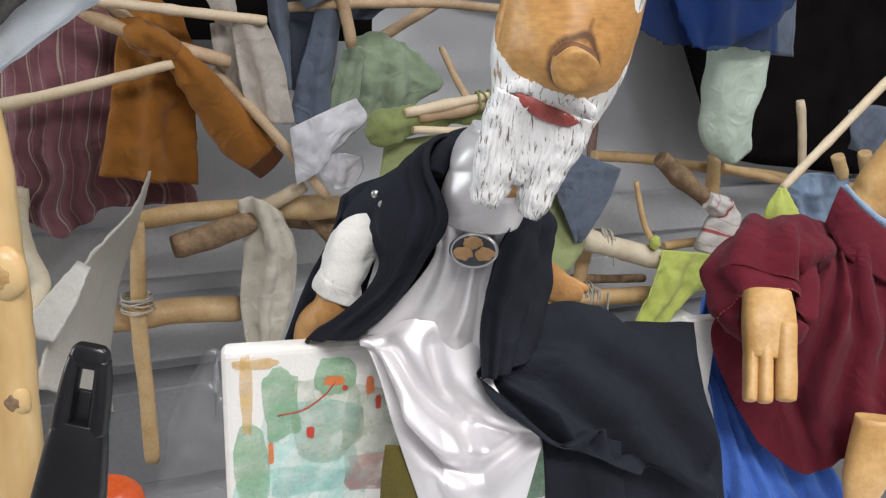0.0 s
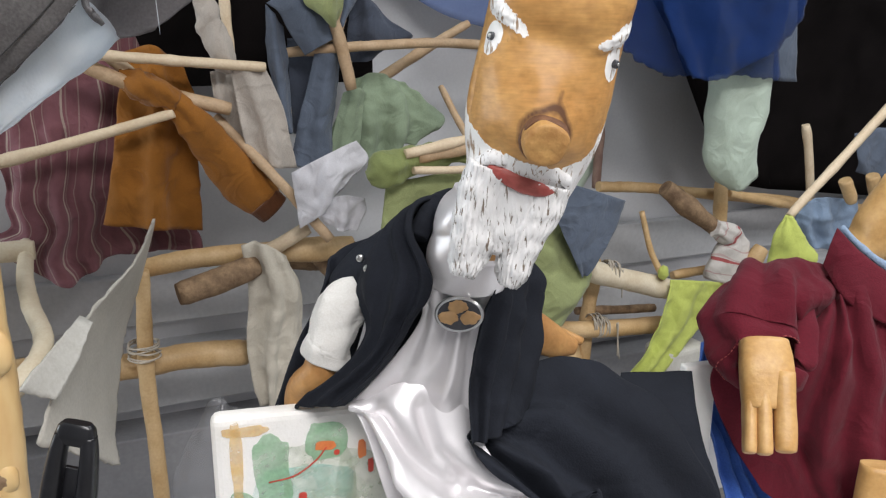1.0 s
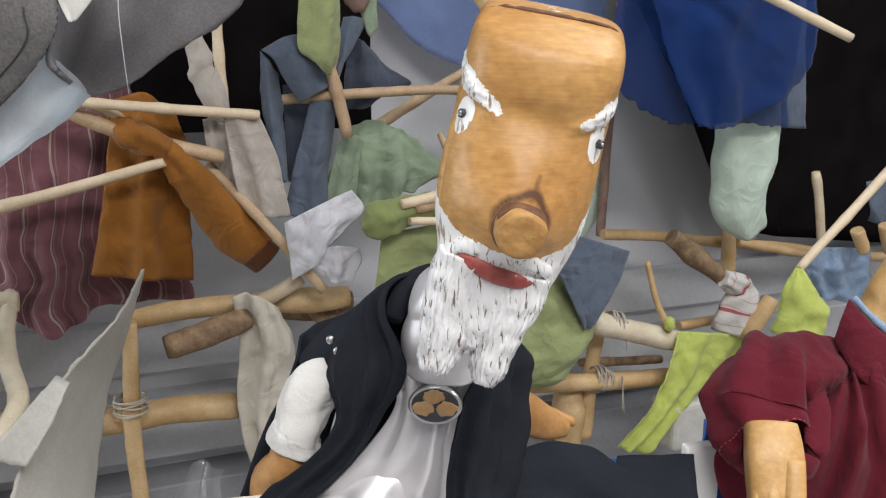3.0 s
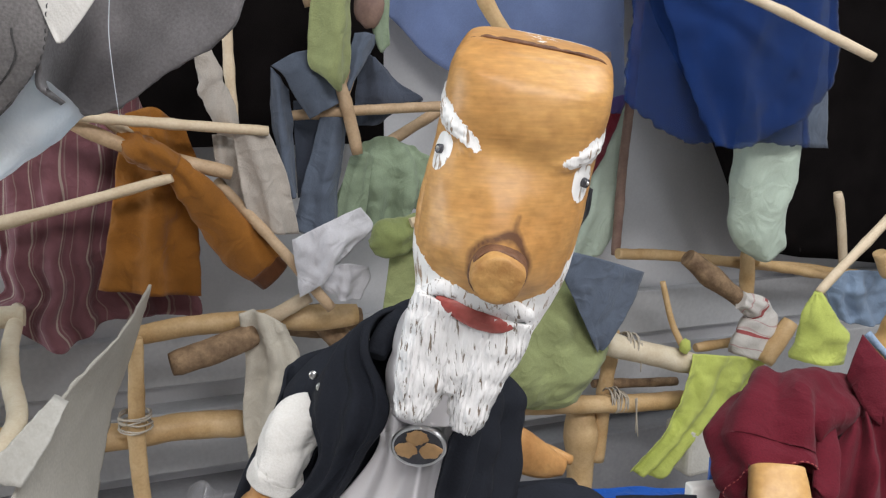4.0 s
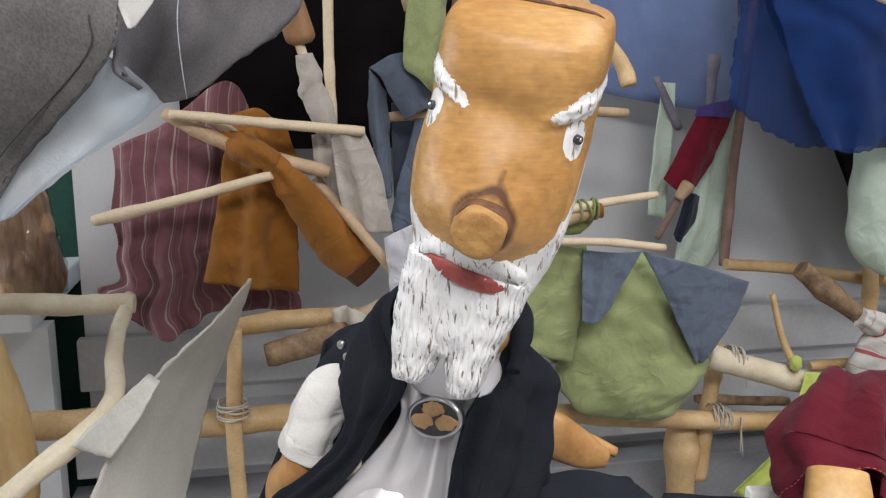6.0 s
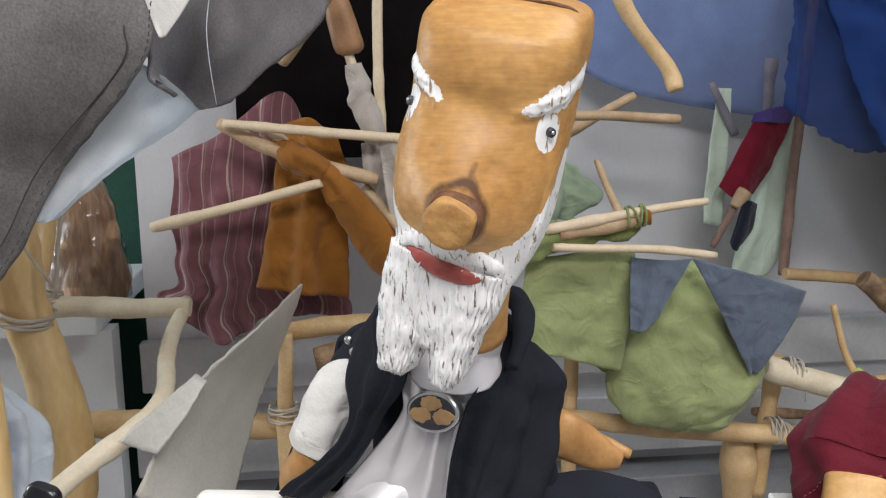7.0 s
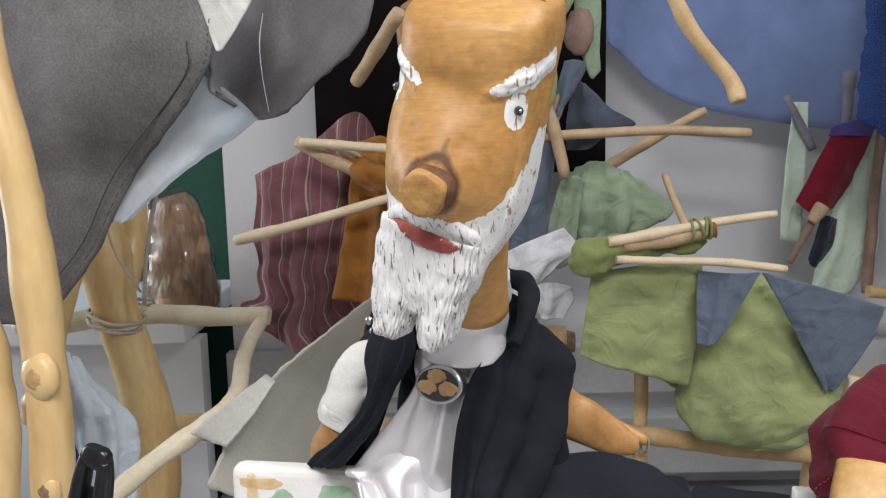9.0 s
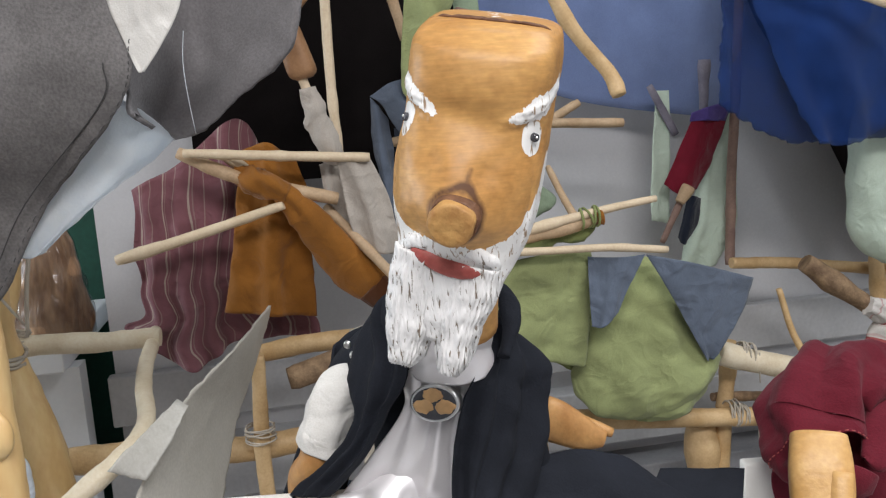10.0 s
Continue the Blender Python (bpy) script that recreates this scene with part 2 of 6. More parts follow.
M_CANVAS = material("painted_canvas", (0.82, 0.80, 0.74), (0.90, 0.88, 0.85), 0.8, 9, 500, 0.2, speck=0.05)
M_PLASTIC = material("black_plastic", (0.008, 0.008, 0.010), (0.012, 0.012, 0.014), 0.28, 20, 200, 0.05)
M_CARD = material("grey_card", (0.46, 0.43, 0.375), (0.54, 0.51, 0.455), 0.9, 7, 260, 0.15, speck=0.06)
M_CARD_PALE = material("torn_card", (0.52, 0.50, 0.45), (0.62, 0.60, 0.55), 0.9, 30, 260, 0.25, speck=0.06)
M_FELT = material("grey_felt", (0.088, 0.083, 0.083), (0.215, 0.205, 0.203), 0.95, 9, 420, 0.4, sheen=0.1, speck=0.16, spec=0.15)
M_BRIM = material("grey_felt_inside", (0.17, 0.16, 0.165), (0.26, 0.25, 0.255), 0.95, 9, 420, 0.3, sheen=0.1, speck=0.1, spec=0.15)
M_STITCH = fabric("grey_stitch", (0.06, 0.058, 0.058), 0.2)
M_LINING = material("pale_lining", (0.78, 0.83, 0.88), (0.97, 0.98, 0.98), 0.9, 30, 400, 0.6, speck=0.16, spec=0.1)
n_, l_ = M_LINING.node_tree.nodes, M_LINING.node_tree.links
trans, blend = n_.new("ShaderNodeBsdfTranslucent"), n_.new("ShaderNodeMixShader")
trans.inputs[0].default_value = (0.9, 0.94, 0.98, 1)
blend.inputs[0].default_value = 0.6
l_.new(n_["Principled BSDF"].outputs[0], blend.inputs[1]), l_.new(trans.outputs[0], blend.inputs[2]), l_.new(blend.outputs[0], n_["Material Output"].inputs[0])
M_STRIPE = striped("pink_striped_cloth", (0.20, 0.084, 0.098), (0.37, 0.29, 0.25), (0.1, 0.05, 0.05), 6.0, 0, 0.06)
M_ORANGE = fabric("ochre_cloth", (0.29, 0.112, 0.017), 0.25)
M_RUST = fabric("rust_cloth", (0.10, 0.035, 0.012), 0.2)
M_CREAM = fabric("cream_cloth", (0.46, 0.41, 0.36), 0.14)
M_BEIGE = fabric("beige_cloth", (0.60, 0.55, 0.46), 0.12)
M_WHITE = fabric("white_cloth", (0.60, 0.59, 0.62), 0.08)
M_SLATE = fabric("slate_blue_cloth", (0.120, 0.146, 0.195), 0.22)
M_SLATE_DARK = fabric("dark_slate_cloth", (0.066, 0.078, 0.108), 0.22)
M_SAGE = fabric("sage_green_cloth", (0.31, 0.345, 0.155), 0.2)
M_MINT = fabric("mint_green_cloth", (0.275, 0.345, 0.235), 0.2)
M_MOSS = fabric("moss_green_cloth", (0.225, 0.26, 0.095), 0.22)
M_PALEMINT = fabric("pale_mint_cloth", (0.56, 0.66, 0.55), 0.12)
M_LIME = fabric("lime_cloth", (0.52, 0.58, 0.14), 0.2)
M_ROYAL = see_through(fabric("royal_blue_tulle", (0.007, 0.036, 0.165), 0.2, crease=0.06), 0.42)
M_ROYALCLOTH = fabric("bright_blue_cloth", (0.01, 0.09, 0.42), 0.2)
M_SHEER = see_through(fabric("sheer_blue_veil", (0.20, 0.27, 0.50), 0.15, crease=0.06), 0.38)
M_DENIM = fabric("faded_blue_cloth", (0.24, 0.32, 0.44), 0.2)
M_ICE = fabric("ice_blue_cloth", (0.76, 0.82, 0.90), 0.08)
M_NAVY = fabric("navy_cloth", (0.01, 0.03, 0.16), 0.2)
M_CRIMSON = fabric("crimson_cloth", (0.17, 0.006, 0.02), 0.2)
M_PURPLE = fabric("purple_cloth", (0.09, 0.06, 0.24), 0.2)
M_INK = fabric("ink_cloth", (0.015, 0.02, 0.035), 0.2)
M_SOCK = striped("sock_cloth", (0.66, 0.62, 0.58), (0.40, 0.10, 0.10), (0.1, 0.1, 0.1), 2.6, 90, 0.10)
M_ORANGEPOT = material("orange_plastic", (0.62, 0.09, 0.02), (0.70, 0.12, 0.03), 0.3, 20, 200, 0.03)
M_OLIVE = fabric("olive_ribbon", (0.11, 0.09, 0.02), 0.2)
M_LOG = material("wrapped_bark", (0.20, 0.09, 0.04), (0.56, 0.34, 0.19), 0.3, 55, 150, 0.9, stretch=(1, 1, 0.3), spec=0.9)
M_FILM = see_through(material("clear_film", (0.30, 0.30, 0.31), (0.40, 0.40, 0.42), 0.15, 14, 60, 0.4, spec=1.0), 0.80)
M_FILM2 = see_through(material("shiny_film", (0.03, 0.03, 0.03), (0.06, 0.06, 0.06), 0.06, 14, 60, 0.9, spec=1.0), 0.72)
M_DARKWOOD = wood("stained_block", (0.26, 0.13, 0.06), (0.40, 0.22, 0.11), 0.5)
M_GREYWOOD = wood("grey_stick", (0.14, 0.13, 0.17), (0.24, 0.22, 0.26), 0.7)
M_REDWOOD = wood("reddish_stick", (0.20, 0.12, 0.10), (0.33, 0.22, 0.17), 0.6)


# ---- building blocks ----
def mesh_object(name, bm, mats, parent=None, label=""):
    """Links a bmesh in world coordinates as one object, with its origin at its base."""
    bmesh.ops.recalc_face_normals(bm, faces=bm.faces)
    co = [v.co for v in bm.verts]
    base = Vector((sum(c.x for c in co) / len(co), sum(c.y for c in co) / len(co), min(c.z for c in co)))
    bmesh.ops.translate(bm, verts=bm.verts, vec=-base)
    me = bpy.data.meshes.new(name)
    bm.to_mesh(me)
    bm.free()
    for m in mats if isinstance(mats, (list, tuple)) else [mats]:
        me.materials.append(m)
    ob = new(name, me)
    if parent:
        ob.parent = parent
        ob.location = base - parent_place(parent)
    else:
        ob.location = base
    if label:
        ob["label"] = label
    return ob


def parent_place(ob):
    at = Vector(ob.location)
    while ob.parent:
        ob = ob.parent
        at += ob.location
    return at


def part(name, bm, mat, parent, label=""):
    return mesh_object(name, bm, mat, parent, label)


def thing(name, at, label, category, group="", kind=""):
    ob = new(name)
    ob.empty_display_size = 0.05
    ob.location = at
    return tagged(ob, label, category, group, kind)


def spline(pts, k):
    """k points along a smooth curve through pts."""
    pts = [Vector(p) for p in pts]
    if len(pts) == 2:
        return [pts[0].lerp(pts[1], i / (k - 1)) for i in range(k)]
    ext = [pts[0] * 2 - pts[1]] + pts + [pts[-1] * 2 - pts[-2]]
    out = []
    for i in range(k):
        s = i / (k - 1) * (len(pts) - 1)
        j = min(int(s), len(pts) - 2)
        f = s - j
        a, b, c, d = ext[j:j + 4]
        out.append(0.5 * (2 * b + (c - a) * f + (2 * a - 5 * b + 4 * c - d) * f * f + (3 * b - a - 3 * c + d) * f ** 3))
    return out


def add_faces(bm, grid, mat, closed=False, smooth=True, uv=True):
    layer = bm.loops.layers.uv.verify()
    nu, nv = len(grid[0]), len(grid)
    for j in range(nv - 1):
        for i in range(nu if closed else nu - 1):
            k = (i + 1) % nu
            try:
                f = bm.faces.new((grid[j][i], grid[j][k], grid[j + 1][k], grid[j + 1][i]))
            except ValueError:
                continue
            f.material_index, f.smooth = mat, smooth
            for lp, (a, b) in zip(f.loops, ((i, j), (i + 1, j), (i + 1, j + 1), (i, j + 1))):
                lp[layer].uv = (a / max(1, nu - 1), b / max(1, nv - 1))


def near_line(p, a, b):
    d = b - a
    s = max(0.0, min(1.0, (p - a).dot(d) / d.dot(d)))
    return (p - a - d * s).length, s


def add_drape(bm, rows, mat=0, folds=4.0, amp=0.004, seed=0, thick=0.0012, nu=40, nv=44, wrinkle=0.003, grow=0.6, frayed=0.0, lean=0.0, size=22.0, sway=0.0, ridges=()):
    """A cloth through a small net of control points, with hanging folds and wrinkles and a real thickness."""
    lines = [spline(r, nu) for r in rows]
    cols = [spline([ln[i] for ln in lines], nv) for i in range(nu)]
    g = [[cols[i][j] for i in range(nu)] for j in range(nv)]
    off = Vector((seed * 3.17, seed * 1.31, seed * 2.23))
    nrm = [[None] * nu for _ in range(nv)]
    for j in range(nv):
        for i in range(nu):
            du = g[j][min(i + 1, nu - 1)] - g[j][max(i - 1, 0)]
            dv = g[min(j + 1, nv - 1)][i] - g[max(j - 1, 0)][i]
            n = du.cross(dv)
            nrm[j][i] = n.normalized() if n.length > 1e-12 else Vector((0, -1, 0))
    front, back = [], []
    for j in range(nv):
        fr, bk = [], []
        v = j / (nv - 1)
        for i in range(nu):
            u = i / (nu - 1)
            p = g[j][i]
            w = (1 - grow) + grow * v
            ph = 2 * math.pi * (folds * u + lean * v) + seed * 1.7 + 2.2 * noise.noise(p * 6 + off)
            s = math.sin(ph)
            d = amp * w * (abs(s) ** 0.7) * (1 if s > 0 else -1)
            d += wrinkle * (noise.noise(p * size + off) + 0.5 * noise.noise(p * size * 2.3 - off))
            bend = p + Vector((noise.noise(p * 9 + off), noise.noise(p * 9 - off), noise.noise(p * 8 + off))) * 0.02
            d += wrinkle * 1.3 * (0.3 - abs(noise.noise(bend * size * 0.8 - off * 2))) + wrinkle * 0.5 * (0.3 - abs(noise.noise(bend * size * 2.0 + off)))
            for path, height, width in ridges:
                near = min(near_line(Vector((u, v, 0)), Vector((*a, 0)), Vector((*b, 0)))[0] for a, b in zip(path, path[1:]))
                d += height * math.exp(-(near / width) ** 2)
            q = p + nrm[j][i] * d
            if sway:
                du = (g[j][min(i + 1, nu - 1)] - g[j][max(i - 1, 0)]).normalized()
                q += du * sway * (0.6 * math.sin(v * 17 + u * 5 + seed) * (0.3 + v) + noise.noise(p * 14 + off))
            if frayed and (i in (0, nu - 1) or j in (0, nv - 1)):
                q += Vector((noise.noise(p * 90 + off), noise.noise(p * 90 - off), noise.noise(p * 80 + off * 2))) * frayed
            fr.append(bm.verts.new(q))
            bk.append(bm.verts.new(q + nrm[j][i] * thick))
        front.append(fr), back.append(bk)
    add_faces(bm, front, mat)
    add_faces(bm, [r[::-1] for r in back], mat)
    rim = [front[0][i] for i in range(nu)] + [front[j][-1] for j in range(1, nv)] + [front[-1][i] for i in range(nu - 2, -1, -1)] + [front[j][0] for j in range(nv - 2, 0, -1)]
    rib = [back[0][i] for i in range(nu)] + [back[j][-1] for j in range(1, nv)] + [back[-1][i] for i in range(nu - 2, -1, -1)] + [back[j][0] for j in range(nv - 2, 0, -1)]
    add_faces(bm, [rim, rib], mat, closed=True)
    return bm


def add_loft(bm, sections, mat=0, seg=20, rings=24, power=2.0, wobble=0.0, size=30.0, seed=0, side=(1, 0, 0), folds=0.0, fold_amp=0.0, caps=True, radial=None, keep=None):
    """A closed form swept through sections (centre, half width, half depth)."""
    cs = spline([s[0] for s in sections], rings)
    rx = [v.x for v in spline([(s[1], 0, 0) for s in sections], rings)]
    ry = [v.x for v in spline([(s[2], 0, 0) for s in sections], rings)]
    off = Vector((seed * 2.1, seed * 3.3, seed * 1.7))
    side = Vector(side)
    grid = []
    for j in range(rings):
        t = (cs[min(j + 1, rings - 1)] - cs[max(j - 1, 0)]).normalized()
        x = (side - t * side.dot(t)).normalized()
        y = t.cross(x)
        ring = []
        for i in range(seg):
            a = 2 * math.pi * i / seg
            c, s = math.cos(a), math.sin(a)
            e = 2 / power
            px, py = abs(c) ** e * (1 if c > 0 else -1), abs(s) ** e * (1 if s > 0 else -1)
            p = cs[j] + x * px * max(rx[j], 1e-4) + y * py * max(ry[j], 1e-4)
            d = wobble * noise.noise(p * size + off)
            if folds:
                d += fold_amp * math.sin(folds * a + 3 * noise.noise(p * 9 + off) + seed) + wobble * 0.9 * (0.3 - abs(noise.noise(p * size * 0.9 - off))) + wobble * 0.4 * (0.3 - abs(noise.noise(p * size * 2.2 + off)))
            if radial:
                d += radial(j / (rings - 1), a)
            ring.append(bm.verts.new(p + (x * px + y * py) * d))
        grid.append(ring)
    if keep is not None:
        keep.extend(grid)
    add_faces(bm, grid, mat, closed=True)
    if caps:
        for ring, c in ((grid[0][::-1], cs[0]), (grid[-1], cs[-1])):
            mid = bm.verts.new(sum((v.co for v in ring), Vector()) / seg)
            for i in range(seg):
                f = bm.faces.new((ring[i], ring[(i + 1) % seg], mid))
                f.material_index, f.smooth = mat, False
    return bm


def add_stick(bm, pts, r0, r1=None, mat=0, seed=0, knots=3, seg=12):
    """A natural branch: tapered, slightly crooked, with swollen nodes and sawn ends."""
    r1 = r0 if r1 is None else r1
    length = sum((Vector(b) - Vector(a)).length for a, b in zip(pts, pts[1:]))
    rings = max(10, min(60, int(length / 0.012)))
    rnd = random.Random(seed)
    nodes = [(rnd.uniform(0.1, 0.9), rnd.uniform(0.06, 0.2)) for _ in range(knots)]
    cs = spline(pts, rings)
    amp = min(r0, r1) * 0.35
    secs = []
    for j, c in enumerate(cs):
        s = j / (rings - 1)
        r = r0 + (r1 - r0) * s
        r *= 1 + sum(k * math.exp(-(((s - n) * length) / (1.2 * r0 + 0.004)) ** 2) for n, k in nodes)
        if j in (0, rings - 1):
            r *= 0.9
        wob = Vector((noise.noise(c * 7 + Vector((seed, 0, 0))), noise.noise(c * 7 + Vector((0, seed, 5))), noise.noise(c * 7 + Vector((3, 0, seed))))) * amp
        secs.append((c + wob, r, r * 0.95))
    d = Vector(pts[-1]) - Vector(pts[0])
    side = (0, 1, 0) if abs(d.y) < 0.8 * d.length else (1, 0, 0)
    return add_loft(bm, secs, mat, seg, rings, 2.0, r0 * 0.09, 60, seed, side)


def add_ball(bm, c, r, mat=0, squash=(1, 1, 1), seed=0, wob=0.0, seg=16):
    c = Vector(c)
    grid = []
    for j in range(1, 10):
        th = math.pi * j / 10
        ring = []
        for i in range(seg):
            a = 2 * math.pi * i / seg
            d = Vector((math.sin(th) * math.cos(a) * squash[0], math.sin(th) * math.sin(a) * squash[1], math.cos(th) * squash[2]))
            ring.append(bm.verts.new(c + d * (r + wob * noise.noise(d * 2.5 + Vector((seed, 0, 0))))))
        grid.append(ring)
    add_faces(bm, grid, mat, closed=True)
    for ring in (grid[0][::-1], grid[-1]):
        f = bm.faces.new(ring)
        f.material_index, f.smooth = mat, True
    return bm


def add_box(bm, m, sx, sy, sz, mat=0, bevel=0.0):
    r = bmesh.ops.create_cube(bm, size=1, matrix=m @ Matrix.Diagonal((sx, sy, sz, 1)))
    fs = list({f for v in r["verts"] for f in v.link_faces})
    for f in fs:
        f.material_index = mat
    if bevel:
        es = list({e for f in fs for e in f.edges})
        got = bmesh.ops.bevel(bm, geom=es, offset=bevel, segments=3, profile=0.5, affect="EDGES")
        for f in got["faces"]:
            f.material_index = mat
    return bm


def box_object(name, m, sx, sy, sz, mat, label="", category="", kind="", bevel=0.0, parent=None):
    ob = mesh_object(name, add_box(bmesh.new(), m, sx, sy, sz, 0, bevel), mat, parent)
    return tagged(ob, label, category, "", kind)


def add_coil(bm, c, axis, r, thick, turns, mat=0, seed=0, width=0.012):
    """String wound round a pole, along axis, with the crossing turns a little uneven."""
    c, axis = Vector(c), Vector(axis).normalized()
    x = axis.orthogonal().normalized()
    y = axis.cross(x)
    k = int(turns * 14)
    pts = [c + (x * math.cos(2 * math.pi * i / 14) + y * math.sin(2 * math.pi * i / 14)) * r * (1 + 0.05 * math.sin(i * 1.9 + seed)) + axis * width * (math.sin(i * 0.13 + seed)) for i in range(k)]
    return add_loft(bm, [(p, thick, thick) for p in pts], mat, 6, k, 2.0, side=axis)


def drape_thing(name, rows, mat, label, category="cloth", group="", **kw):
    return tagged(mesh_object(name, add_drape(bmesh.new(), rows, **kw), mat), label, category, group)


def drape_part(name, rows, mat, parent, label="", **kw):
    return part(name, add_drape(bmesh.new(), rows, **kw), mat, parent, label)


def stick_part(name, pts, r0, r1, mat, parent, label="", seed=0, knots=3):
    return part(name, add_stick(bmesh.new(), pts, r0, r1, 0, seed, knots), mat, parent, label)


def stick_thing(name, pts, r0, r1, mat, label, category="stick", seed=0, knots=3, group=""):
    return tagged(mesh_object(name, add_stick(bmesh.new(), pts, r0, r1, 0, seed, knots), mat), label, category, group)



# ---- structure ----
YAW = math.degrees(math.atan(0.43))


def on_wall(x, off, z):
    """A place on the plane of the rack (off metres behind it)."""
    return Vector((x, 1.5 + 0.43 * x + off, z))


def wall_box(name, x0, x1, off, thick, z0, z1, mat, label="", category="", kind="structure", bevel=0.0, parent=None):
    a, b = on_wall(x0, off, 0), on_wall(x1, off, 0)
    c = (a + b) / 2 + Vector((-0.395, 0.919, 0)) * thick / 2
    return box_object(name, pose(c.x, c.y, (z0 + z1) / 2, 0, 0, YAW), (b - a).length, thick, z1 - z0, mat, label, category, kind, bevel, parent)


box_object("floor", pose(0.3, 0.4, -0.05), 7, 7, 0.1, M_FLOOR, "grey linoleum floor of the workshop", "floor", "structure")
box_object("ceiling", pose(0.3, 0.4, 2.75), 7, 7, 0.1, M_CEIL, "white painted ceiling", "ceiling", "structure")
box_object("wall_south", pose(0.3, -3.1, 1.35), 7, 0.12, 2.7, M_WALL, "light grey painted wall", "wall", "structure")
box_object("wall_west", pose(-3.1, -1.605, 1.35), 0.12, 2.79, 2.7, M_WALL, "light grey painted wall", "wall", "structure")
box_object("wall_west", pose(-3.1, 2.455, 1.35), 0.12, 2.69, 2.7, M_WALL, "light grey painted wall beyond the window", "wall", "structure")
box_object("wall_west", pose(-3.1, 0.45, 0.475), 0.12, 1.32, 0.95, M_WALL, "light grey painted wall under the window", "wall", "structure")
box_object("wall_west", pose(-3.1, 0.45, 2.425), 0.12, 1.32, 0.55, M_WALL, "light grey painted wall over the window", "wall", "structure")
box_object("wall_east", pose(3.7, 0.4, 1.35), 0.12, 6.8, 2.7, M_WALL, "light grey painted wall", "wall", "structure")
wall_box("wall_north", -0.84, 3.7, 0.30, 0.12, 0, 2.7, M_WALL, "light grey painted wall behind the rack", "wall")
wall_box("wall_niche", -3.2, -0.84, 0.62, 0.12, 0, 2.7, M_GREENBOARD, "dark green board at the back of the niche", "wall")
LEDGE = 0.892
wall_box("window_ledge", -2.2, -0.841, 0.16, 0.45, LEDGE - 0.045, LEDGE, M_LEDGE, "white painted ledge beside the wall", "ledge", bevel=0.004)
wall_box("ledge_front", -2.2, -0.841, 0.20, 0.05, 0.0, LEDGE - 0.046, M_LEDGE, "grey boarding under the ledge", "board")
# the lowest board takes the darker tone, its shade put into the colour
for k, (z0, z1, o) in enumerate(((0.70, 0.80, 0.27), (0.54, 0.66, 0.24), (0.30, 0.50, 0.20))):
    wall_box("wall_board", -0.839, 1.6, o, 0.30 - o - 0.002, z0, z1, M_BOARD if z0 > 0.5 else M_BOARD_SHADE, "grey horizontal board on the wall, the lowest toned as in shade", "board", bevel=0.004)
wall_box("wall_jamb", -0.84, -0.80, 0.422, 0.196, 0, 2.7, M_WALL, "light grey jamb beside the niche", "wall")
wall_box("curtain_dark", -0.62, -0.13, 0.20, 0.02, 1.15, 2.0, M_BLACK, "black cloth hung on the wall", "curtain")
table = thing("table", (0.2, 0.5, 0), "white work table under the painted canvas", "table")
box_object("table_top", pose(0.345, 0.54, 0.785), 1.01, 0.30, 0.03, M_LEDGE, bevel=0.004, parent=table)
box_object("leaf", pose(-0.32, 0.495, 0.785), 0.318, 0.21, 0.03, M_LEDGE, bevel=0.004, parent=table)
for x, y in ((-0.44, 0.44), (-0.44, 0.56), (0.80, 0.44), (0.80, 0.64)):
    box_object("leg", pose(x, y, 0.385), 0.04, 0.04, 0.77, M_LEDGE, bevel=0.003, parent=table)

# ---- branch rack ----
rack = thing("branch_rack", on_wall(0, 0, 0), "rack of peeled branches tied with string before the wall", "rack")
stick_part("rail", [(-1.002, 1.069, 0.925), (-0.804, 1.154, 0.937), (-0.607, 1.239, 0.928)], 0.017, 0.017, M_POLE_PALE, rack, "pale peeled rail", 1)
stick_part("rail", [(-0.478, 1.315, 0.879), (-0.328, 1.379, 0.886), (-0.153, 1.454, 0.880)], 0.016, 0.02, M_POLE, rack, "", 2)
stick_part("rail", [(-0.906, 1.151, 0.726), (-0.636, 1.266, 0.717), (-0.336, 1.395, 0.700)], 0.022, 0.024, M_POLE, rack, "", 3)
stick_part("rail", [(-0.054, 1.477, 0.713), (0.147, 1.563, 0.680), (0.528, 1.727, 0.641)], 0.016, 0.019, M_POLE, rack, "", 4)
stick_part("rail", [(0.320, 1.738, 0.932), (0.503, 1.816, 0.906), (1.147, 2.093, 0.798)], 0.012, 0.012, M_POLE, rack, "", 5)
stick_part("rail", [(0.278, 1.589, 0.798), (0.479, 1.676, 0.728)], 0.021, 0.021, M_POLE_PALE, rack, "glossy pale rail", 6)
stick_part("rail", [(-0.278, 1.481, 0.852), (-0.160, 1.531, 0.847)], 0.024, 0.022, M_BARK, rack, "", 16)
stick_part("post", [(-0.466, 1.289, 0.884), (-0.474, 1.286, 0.740), (-0.468, 1.289, 0.459)], 0.012, 0.014, M_POLE, rack, "", 7)
stick_part("post", [(0.255, 1.650, 0.645), (0.251, 1.648, 0.387)], 0.026, 0.028, M_POLE, rack, "thick post", 8)
stick_part("post", [(0.310, 1.663, 0.800), (0.290, 1.655, 0.530)], 0.014, 0.017, M_POLE, rack, "", 9)
stick_part("post", [(-0.038, 1.514, 0.830), (-0.036, 1.515, 0.569)], 0.013, 0.014, M_POLE, rack, "", 10)
stick_part("post", [(0.347, 1.769, 1.574), (0.318, 1.757, 0.923)], 0.009, 0.010, M_REDWOOD, rack, "thin reddish upright", 11)
stick_part("post", [(0.600, 1.818, 0.927), (0.605, 1.820, 0.809)], 0.014, 0.014, M_POLE, rack, "", 12)
